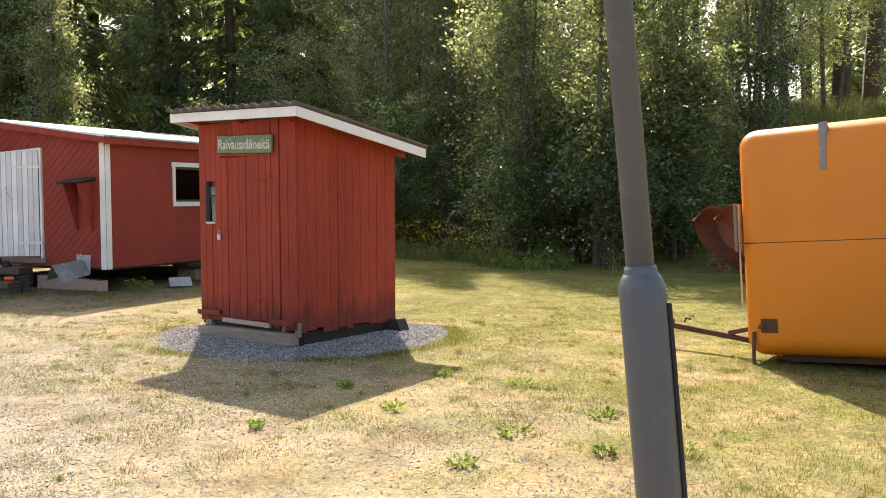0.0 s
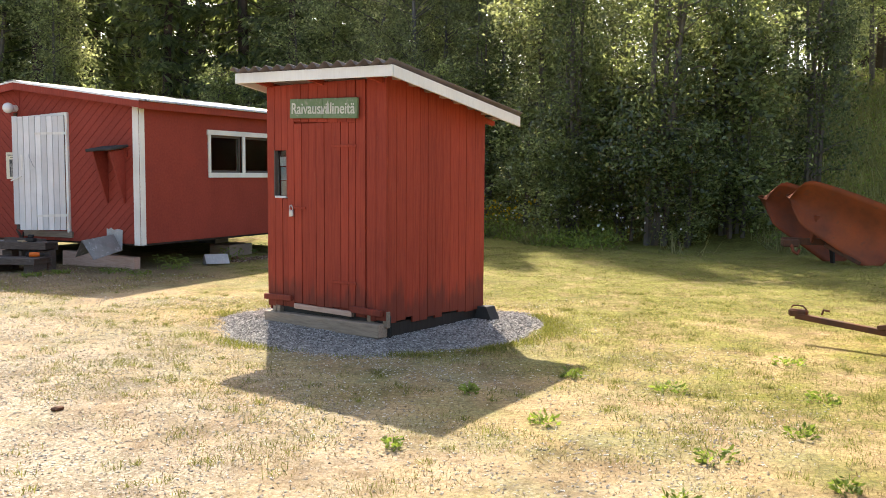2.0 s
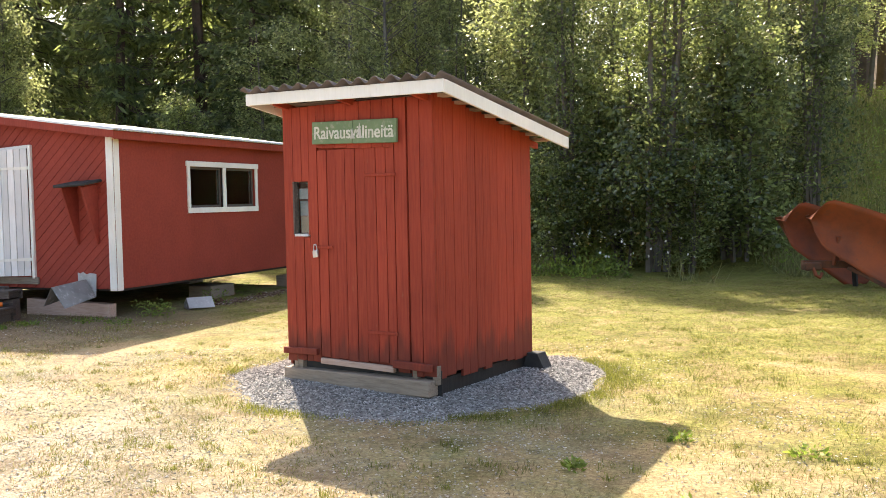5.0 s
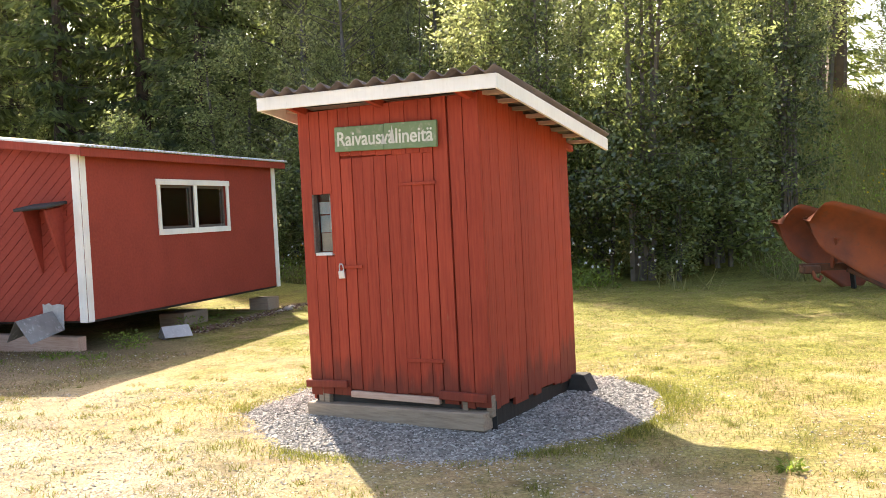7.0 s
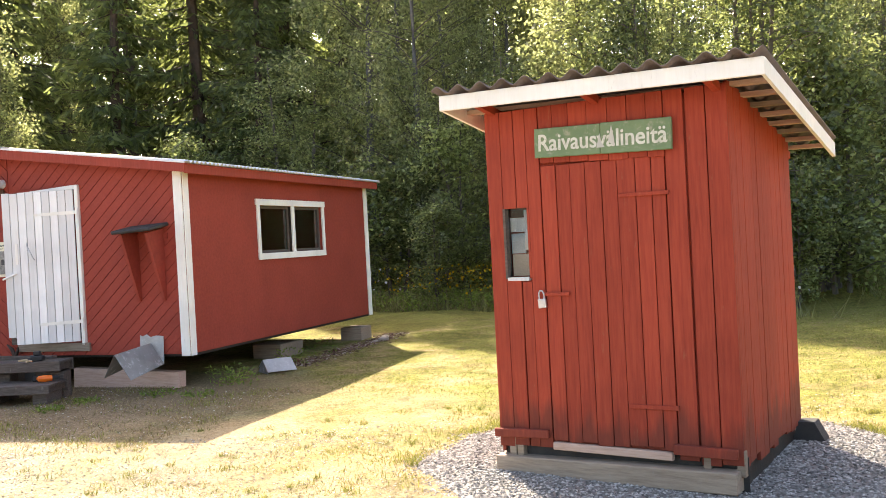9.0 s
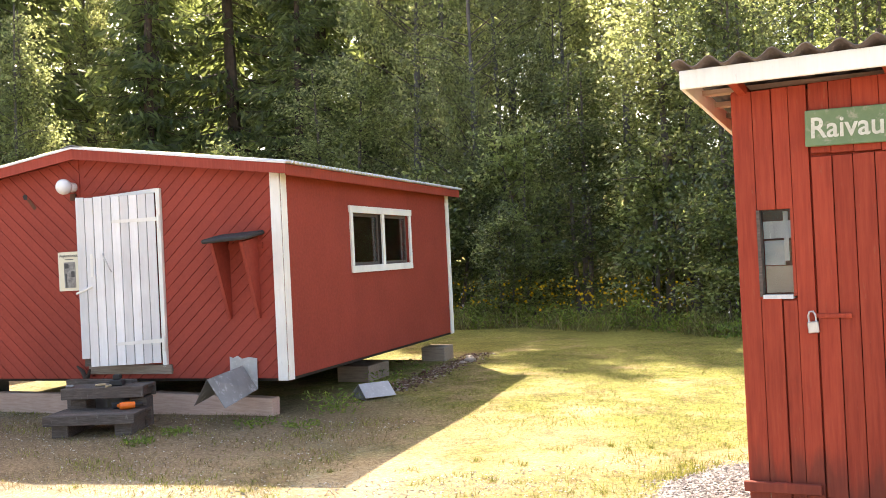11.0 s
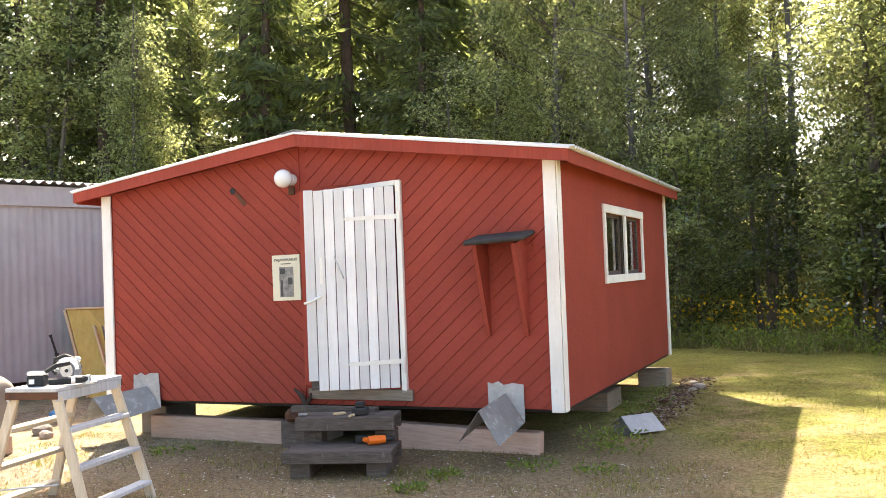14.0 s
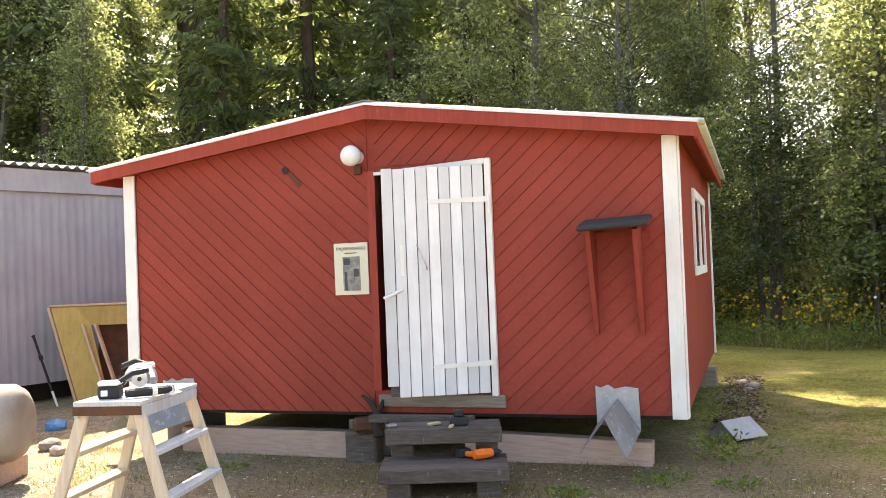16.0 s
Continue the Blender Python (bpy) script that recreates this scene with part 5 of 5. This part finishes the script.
def build_board_frame():
    fr = thing("plywood_frame", pose(-10.18, 18.86, on_ground(-10, 18.8), -12, 0, -4), "yellow plywood sheet with an opening, leaning by the grey shed", "board")
    part("side_panel", prism([(0.0, 0.0), (0.34, 0.0), (0.1, 0.9), (-0.08, 1.12), (-0.36, 1.12)], 0, 0.02), PLY, fr)
    part("top_panel", prism([(-0.08, 1.12), (0.1, 0.9), (1.2, 0.9), (1.2, 1.12)], 0, 0.02), PLY, fr)
    part("edge_strip", beam((-0.385, 0.0, 1.12), (-0.02, 0.0, 0.0), 0.05, 0.03), NEW_WOOD, fr)
    part("edge_strip", beam((-0.37, 0.0, 1.135), (1.2, 0.0, 1.135), 0.05, 0.025), NEW_WOOD, fr)
    # dark brown sheet put in for the shade inside the opening
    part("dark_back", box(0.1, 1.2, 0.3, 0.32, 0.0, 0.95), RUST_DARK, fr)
    for x in (0.02, 0.16):
        part("leaning_plank", beam((x + 0.33, -0.06, 0.0), (x, -0.02, 0.9), 0.025, 0.1, 0.003, (0, 1, 0)), NEW_WOOD, fr)


build_board_frame()


def build_bar():
    b = thing("iron_bar", pose(-10.42, 18.9, on_ground(-10.4, 18.9), 0, -17, 0), "thin dark iron bar leaning against the grey shed", "bar")
    part("shaft", tube([(0, 0, 0.18), (0, 0.02, 0.8), (0, 0.02, 0.84)], [0.014, 0.014, 0.024], 8), BLACK, b)
    part("tip", tube([(0, 0, -0.02), (0, 0, 0.18)], [0.012, 0.015], 8), WHITE, b)
    part("collar", tube([(0, 0.015, 0.55), (0, 0.015, 0.6)], [0.025, 0.025], 8), BLACK, b)


build_bar()


def build_tank():
    g = on_ground(-10, 15)
    tk = thing("concrete_tank", pose(-9.75, 14.95, g, 0, 0, 172), "weathered concrete cylinder tank lying on timber bearers", "tank")
    r = 0.275
    part("shell", tube([(-0.2, 0, 0.43), (-0.195, 0, 0.43), (-0.165, 0, 0.43), (-0.11, 0, 0.43), (1.3, 0, 0.43), (1.36, 0, 0.43)], [0.17, 0.2, 0.245, r, r, 0.2], 28), TANK, tk, smooth=True)
    part("rim", tube([(0.1, 0, 0.43), (0.14, 0, 0.43)], [r + 0.008, r + 0.008], 28), TANK, tk)
    for x in (-0.08, 0.9):
        part("bearer", box(x, x + 0.18, -0.3, 0.3, 0.0, 0.165, 0.012), BEAM, tk)


build_tank()


def lump(name, x, y, r, flat, mat, label, category, seed=0, parent=None):
    rng = random.Random(seed)
    t = thing(name, pose(x, y, on_ground(x, y) + r * flat * 0.5, 0, 0, rng.uniform(0, 360)), label, category)
    bm = bmesh.new()
    bmesh.ops.create_icosphere(bm, subdivisions=2, radius=r)
    for v in bm.verts:
        k = 1 + 0.35 * noise.noise(v.co * (2.2 / r) + Vector((seed, 0, 0)))
        v.co = Vector((v.co.x * k, v.co.y * k * 0.8, v.co.z * k * flat))
    part("body", bm, mat, t)
    return t


lump("stone", -3.25, 6.62, 0.038, 0.5, RUST_DARK, "dark flat stone lying on the gravel", "stone", 1)
lump("tarpaulin", -10.0, 17.3, 0.11, 0.6, BLUE, "crumpled blue tarpaulin on the grass", "tarpaulin", 2)
lump("concrete_lump", -9.75, 16.2, 0.11, 0.6, STONE, "broken concrete lump lying beside the tank", "stone", 3)
lump("concrete_lump", -9.62, 15.95, 0.08, 0.6, TANK, "pale broken concrete lump beside the tank", "stone", 4)
for i, (u, v) in enumerate(((0.28, 3.4), (0.36, 3.9), (0.22, 2.9), (0.3, 4.4), (0.15, 1.9), (0.4, 4.1))):
    p = HUT @ Vector((u, v, 0))
    lump("rubble_stone", p.x, p.y, 0.04 + 0.008 * i, 0.5, TANK if i % 2 else RUST_DARK, "rubble stone lying along the hut side", "stone", 10 + i)

# ---- crushed stone bed round the shed ----


def pebble_field(name, n, sampler, size, mat, seed, lift=0.0):
    rng = np.random.default_rng(seed)
    xy = sampler(rng, n)
    n = len(xy)
    z = height(xy[:, 0], xy[:, 1]) + lift
    if lift:
        z = bed_height(xy[:, 0], xy[:, 1])
    s = rng.uniform(0.5, 1.3, n) * size
    base = np.array([(1, 0, 0), (-0.4, 0.9, 0), (-0.6, -0.8, 0.1), (0.1, 0.0, 0.45), (0, 0, -0.5)])
    a = rng.uniform(0, math.tau, n)
    c, sn = np.cos(a), np.sin(a)
    v = base[None] * rng.uniform(0.6, 1.4, (n, 5, 1)) * s[:, None, None]
    x = v[..., 0] * c[:, None] - v[..., 1] * sn[:, None] + xy[:, None, 0]
    y = v[..., 0] * sn[:, None] + v[..., 1] * c[:, None] + xy[:, None, 1]
    verts = np.stack([x, y, v[..., 2] + z[:, None] + 0.2 * s[:, None]], -1).reshape(-1, 3)
    tri = np.array([(0, 1, 3), (1, 2, 3), (2, 0, 3), (1, 0, 4), (2, 1, 4), (0, 2, 4)])
    faces = (tri[None] + 5 * np.arange(n)[:, None, None]).reshape(-1, 3)
    return part(name, raw_mesh(name, verts, faces), mat)


def bed_shape(x, y):
    """Distance outward in the stone bed: 1 at its rim."""
    dx, dy = x + 1.50, y - 9.78
    a = np.arctan2(dy, dx)
    rim = 1 + 0.05 * np.sin(3 * a + 1) + 0.035 * np.sin(7 * a) + 0.02 * np.sin(13 * a + 2)
    return np.sqrt((dx / 1.58) ** 2 + (dy / 1.42) ** 2) / rim


def bed_height(x, y):
    return height(x, y) + 0.045 * smooth((1.0 - bed_shape(x, y)) / 0.35) - 0.004


def build_bed():
    ang = np.linspace(0, math.tau, 73)[:-1]
    verts = [(-1.5, 9.78, float(bed_height(-1.5, 9.78)))]
    faces = []
    rings = 10
    for r in range(1, rings + 1):
        for a in ang:
            k = r / rings
            rim = 1 + 0.05 * math.sin(3 * a + 1) + 0.035 * math.sin(7 * a)
            x, y = -1.5 + 1.58 * k * rim * math.cos(a), 9.78 + 1.42 * k * rim * math.sin(a)
            verts.append((x, y, float(bed_height(x, y))))
    n = len(ang)
    for i in range(n):
        faces.append((0, 1 + i, 1 + (i + 1) % n))
    for r in range(rings - 1):
        for i in range(n):
            a, b = 1 + r * n + i, 1 + r * n + (i + 1) % n
            faces.append((a, a + n, b + n, b))
    tagged(part("stone_bed", raw_mesh("stone_bed", verts, faces), STONE, smooth=True), "mound of grey crushed stone under the shed", "gravel", kind="structure")

    def sampler(rng, n):
        p = np.stack([rng.uniform(-3.3, 0.3, n), rng.uniform(8.1, 11.4, n)], 1)
        q = bed_shape(p[:, 0], p[:, 1]) + rng.normal(0, 0.035, n)
        return p[q < 1.0]
    tagged(pebble_field("crushed_stone", 56000, sampler, 0.0122, GRAVEL, 3, 0.01), "loose grey crushed stone round the shed", "gravel", kind="stuff")


build_bed()


def rubble_line(rng, n):
    u, v = rng.normal(0.3, 0.1, n), rng.uniform(1.6, 4.9, n)
    c, s = math.cos(radians(HUT_A)), math.sin(radians(HUT_A))
    return np.stack([-5.02 + u * c - v * s, 13.98 + u * s + v * c], 1)


def brown_rubble():
    m = Nodes("brown soil crumbs")
    m.surface(m.ramp(m.island(), (0.0, (0.07, 0.04, 0.028)), (0.7, (0.2, 0.12, 0.08)), (1.0, (0.4, 0.34, 0.28))), 0.95, 0, None, 0.2)
    return m.mat


tagged(pebble_field("soil_rubble", 1300, rubble_line, 0.02, brown_rubble(), 8), "line of brown soil and rubble beside the hut", "rubble", kind="stuff")

# ---- grass, weeds and flowers ----


def patchy(x, y, s=1.0):
    return (np.sin(x * 1.7 * s + 1.3 * np.sin(y * 0.9 * s)) + np.sin(y * 2.1 * s + 1.7 * np.sin(x * 1.1 * s + 2)) + np.sin((x + y) * 3.7 * s) * 0.6) / 2.6


def hut_clear(x, y):
    """True where no building stands on the ground."""
    c, s = math.cos(radians(HUT_A)), math.sin(radians(HUT_A))
    u = (x + 5.02) * c + (y - 13.98) * s
    v = -(x + 5.02) * s + (y - 13.98) * c
    return ~((u > -4.4) & (u < 0.0) & (v > 0.15) & (v < 4.6)) & (bed_shape(x, y) > 0.97)


def blades(name, xy, low, high, width, mat, seed, lean=0.6):
    rng = np.random.default_rng(seed)
    n = len(xy)
    z = height(xy[:, 0], xy[:, 1])
    h = rng.uniform(low, high, n)
    a = rng.uniform(0, math.tau, n)
    b = rng.uniform(0, math.tau, n)
    k = np.abs(rng.normal(0, lean, n)) * h
    w = width * rng.uniform(0.6, 1.3, n)
    p = np.stack([xy[:, 0], xy[:, 1], z - 0.004], 1)
    sd = np.stack([np.cos(a), np.sin(a), np.zeros(n)], 1) * w[:, None] / 2
    tip = p + np.stack([np.cos(b) * k, np.sin(b) * k, h], 1)
    verts = np.stack([p - sd, p + sd, tip], 1).reshape(-1, 3)
    return part(name, raw_mesh(name, verts, np.arange(n * 3).reshape(-1, 3)), mat)


def lawn_points(n, seed, green):
    rng = np.random.default_rng(seed)
    m = n // 14
    d = 2.6 + 15.5 * rng.uniform(0, 1, m) ** 1.3
    y = np.repeat(d, 14) + rng.normal(0, 0.038, m * 14)
    x = np.repeat(rng.uniform(-1.0, 1.0, m) * (2.4 + d * 0.56) - 0.38 * d + 0.8, 14) + rng.normal(0, 0.045, m * 14)
    n = m * 14
    f = patchy(x, y) + 0.7 * patchy(x, y, 3.1)
    wear = -0.10 * x - 0.05 * y + 0.2
    if green:
        keep = (f + 0.1 * (y - 8) + 0.15 * (x + 1) - 0.35 * np.clip(wear, 0, 2) + 0.06) > rng.uniform(-0.2, 0.8, n)
    else:
        keep = (f * 0.95 - 2.3 * wear + 0.3) > rng.uniform(-0.6, 0.6, n)
    c, s = math.cos(radians(25.5)), math.sin(radians(25.5))
    du, dv = ((x + 6.6) * c - (y - 13.6) * s) * 0.36, ((x + 6.6) * s + (y - 13.6) * c) * 0.62
    keep &= np.hypot(du, dv) + 0.3 * patchy(x, y, 2.0) > rng.uniform(0.5, 1.3, n) * (rng.uniform(0, 1, n) > 0.22)
    keep &= hut_clear(x, y) & (y < edge(x) + 0.5)
    return np.stack([x, y], 1)[keep]


tagged(blades("dry_grass", lawn_points(330000, 21, False), 0.007, 0.026, 0.005, STRAW, 1, 1.3), "short dry yellow grass of the lawn", "grass", kind="stuff")
tagged(blades("green_grass", lawn_points(460000, 22, True), 0.008, 0.034, 0.005, GRASS, 2, 1.0), "short green grass in patches on the lawn", "grass", kind="stuff")


def bed_fringe(rng, n):
    a = rng.uniform(0, math.tau, n)
    k = 0.97 + np.abs(rng.normal(0, 0.075, n))
    x, y = -1.5 + 1.6 * k * np.cos(a), 9.78 + 1.44 * k * np.sin(a)
    keep = patchy(x, y, 2.4) + 0.5 * patchy(x, y, 5.3) + 0.25 * (x + 1.5) > rng.uniform(-0.4, 0.7, n)
    return np.stack([x, y], 1)[keep]


tagged(blades("fringe_grass", bed_fringe(np.random.default_rng(61), 15000), 0.015, 0.06, 0.0055, GRASS, 61, 0.8), "longer green grass round the stone bed", "grass", kind="stuff")


def tuft_points(rng, n):
    """Scattered tufts on the worn yard."""
    c = np.stack([rng.uniform(-6.5, 3.0, n), rng.uniform(3.5, 12.0, n)], 1)
    c = c[patchy(c[:, 0], c[:, 1], 0.9) > rng.uniform(-0.9, 0.8, n)]
    q = np.repeat(c, 46, 0)
    q = q + rng.normal(0, 1, q.shape) * np.repeat(rng.uniform(0.015, 0.06, len(c)), 46)[:, None]
    return q[bed_shape(q[:, 0], q[:, 1]) > 1.0]


tagged(blades("grass_tufts", tuft_points(np.random.default_rng(62), 900), 0.012, 0.05, 0.005, GRASS, 62, 0.9), "small yellow-green grass tufts on the worn yard", "grass", kind="stuff")


def yard_pebbles(rng, n):
    x, y = rng.uniform(-7.5, 1.5, n), rng.uniform(3.2, 11.5, n)
    keep = (-0.10 * x - 0.05 * y + 0.25 + 0.35 * patchy(x, y, 1.6)) > rng.uniform(-0.35, 0.75, n)
    keep &= bed_shape(x, y) > 1.0
    return np.stack([x, y], 1)[keep]


def pale_stone():
    m = Nodes("pale yard gravel")
    col = m.ramp(m.island(), (0.0, (0.2, 0.17, 0.135)), (0.5, (0.42, 0.37, 0.3)), (1.0, (0.66, 0.61, 0.53)))
    m.surface(col, 0.9, 0, None, 0.2)
    return m.mat


tagged(pebble_field("yard_gravel", 95000, yard_pebbles, 0.009, pale_stone(), 5), "pale gravel scattered over the worn yard", "gravel", kind="stuff")


def hut_front(rng, n, thin):
    u, v = rng.uniform(-4.8, 1.2, n), rng.uniform(-2.6, 0.15, n)
    c, s = math.cos(radians(HUT_A)), math.sin(radians(HUT_A))
    x, y = -5.02 + u * c - v * s, 13.98 + u * s + v * c
    keep = patchy(x, y, 2.3) + 0.5 * patchy(x, y, 5.1) > rng.uniform(thin, thin + 0.9, n)
    return np.stack([x, y], 1)[keep]


tagged(blades("sparse_grass", hut_front(np.random.default_rng(51), 20000, 0.05), 0.015, 0.055, 0.007, GRASS, 51, 0.9), "sparse green grass on the trodden soil before the hut", "grass", kind="stuff")
tagged(blades("dead_grass", hut_front(np.random.default_rng(52), 16000, -0.9), 0.01, 0.04, 0.008, STRAW, 52, 1.6), "bits of dead straw on the soil before the hut", "straw", kind="stuff")
tagged(pebble_field("soil_pebbles", 2600, lambda rng, n: hut_front(rng, n, -0.8), 0.01, pale_stone(), 53), "small pale pebbles on the soil before the hut", "gravel", kind="stuff")


def edge_band(n, seed, x0, x1, near, far):
    rng = np.random.default_rng(seed)
    x = rng.uniform(x0, x1, n)
    y = edge(x) + rng.uniform(near, far, n) + 0.25 * np.sin(x * 3.1)
    return np.stack([x, y], 1)


def clumped(q):
    """Keeps the points that fall in ragged clumps."""
    f = patchy(q[:, 0], q[:, 1], 1.3) + 0.7 * patchy(q[:, 0], q[:, 1], 3.7)
    return q[f - 0.3 * np.clip(q[:, 0], 0, 8) > np.random.default_rng(33).uniform(-0.5, 0.7, len(q))]


tagged(blades("tall_weeds", np.concatenate([clumped(edge_band(15000, 31, -9, 7, -0.45, 1.2)), edge_band(34000, 32, 5, 20, -0.2, 9.0)]), 0.06, 0.5, 0.016, WEED, 3, 0.8), "tall pale weeds and grass along the wood's edge", "weeds", kind="stuff")


def build_undergrowth():
    rng = np.random.default_rng(77)
    q = np.concatenate([edge_band(13000, 41, -9, 2.5, -0.35, 1.6), edge_band(16000, 42, 5, 20, 0.0, 8.0)])
    lump_h = 0.18 + 0.32 * np.clip(patchy(q[:, 0], q[:, 1], 1.9) + 0.4, 0, 1.4)
    z = height(q[:, 0], q[:, 1]) + rng.uniform(0.02, 1, len(q)) * lump_h
    v, f = cards(np.column_stack([q, z]), 0.042, rng, 0.4)
    tagged(part("undergrowth", raw_mesh("undergrowth", v, f), HERB), "leafy green undergrowth along the wood's edge", "plants", kind="stuff")


build_undergrowth()


def flower_heads(name, centres, per, spread, mat, seed, label):
    rng = np.random.default_rng(seed)
    pts = []
    for x, y in centres:
        q = np.stack([x + rng.normal(0, spread, per), y + rng.normal(0, spread * 0.5, per)], 1)
        z = height(q[:, 0], q[:, 1]) + rng.uniform(0.35, 0.85, per)
        pts.append(np.column_stack([q, z]))
    v, f = cards(np.concatenate(pts), 0.028, rng, 0.8)
    tagged(part(name, raw_mesh(name, v, f), mat), label, "flowers", kind="stuff")


flower_heads("yellow_flowers", ((0.3, 20.9), (-0.3, 21.1), (0.9, 20.2), (-1.4, 22.2), (-2.2, 22.6), (-0.9, 21.6), (9.5, 20.8)), 75, 0.38, YELLOW, 5, "yellow tansy flowers along the wood's edge")
flower_heads("white_flowers", ((1.2, 19.4), (1.8, 18.5), (0.6, 20.0), (2.6, 17.6), (-2.6, 22.8)), 26, 0.5, PALE_FLOWER, 6, "small white wild flowers along the wood's edge")


def build_tuft(x, y, r, n, seed, name="weed_tuft", h=0.06):
    rng = np.random.default_rng(seed)
    a = rng.uniform(0, math.tau, n)
    d = r * np.sqrt(rng.uniform(0, 1, n))
    p = np.stack([d * np.cos(a), d * np.sin(a), rng.uniform(0.005, h, n)], 1)
    ax = np.stack([np.cos(a), np.sin(a), np.full(n, 0.5)], 1)
    v, f = cards(p, 0.021, rng, 0.4, ax, 0.45)
    t = thing(name, pose(x, y, on_ground(x, y)), "low green weed tuft growing in the lawn", "weed", "weed tufts")
    part("leaves", raw_mesh("leaves", v, f), HERB, t)


for i, (x, y, r) in enumerate(((0.44, 5.66, 0.11), (0.585, 7.16, 0.12), (0.1, 5.05, 0.09), (1.05, 6.1, 0.1), (-0.35, 6.35, 0.09), (1.35, 5.3, 0.1), (0.9, 5.2, 0.07), (-0.75, 7.1, 0.06), (1.5, 6.9, 0.1), (0.0, 7.6, 0.08), (1.7, 8.0, 0.12), (-1.2, 5.9, 0.06))):
    build_tuft(x, y, r, 80, 100 + i)
for i, (x, y, r, h) in enumerate(((-4.72, 14.2, 0.2, 0.22), (-4.62, 14.42, 0.14, 0.16), (-5.95, 13.55, 0.15, 0.05), (-4.1, 15.5, 0.2, 0.2), (-3.75, 16.3, 0.22, 0.22), (-5.3, 13.7, 0.2, 0.07), (-6.2, 13.2, 0.12, 0.05), (-4.9, 13.5, 0.16, 0.06), (-8.2, 14.9, 0.2, 0.07), (-4.55, 14.05, 0.22, 0.2))):
    build_tuft(x, y, r, 130, 130 + i, "herb_clump", h)
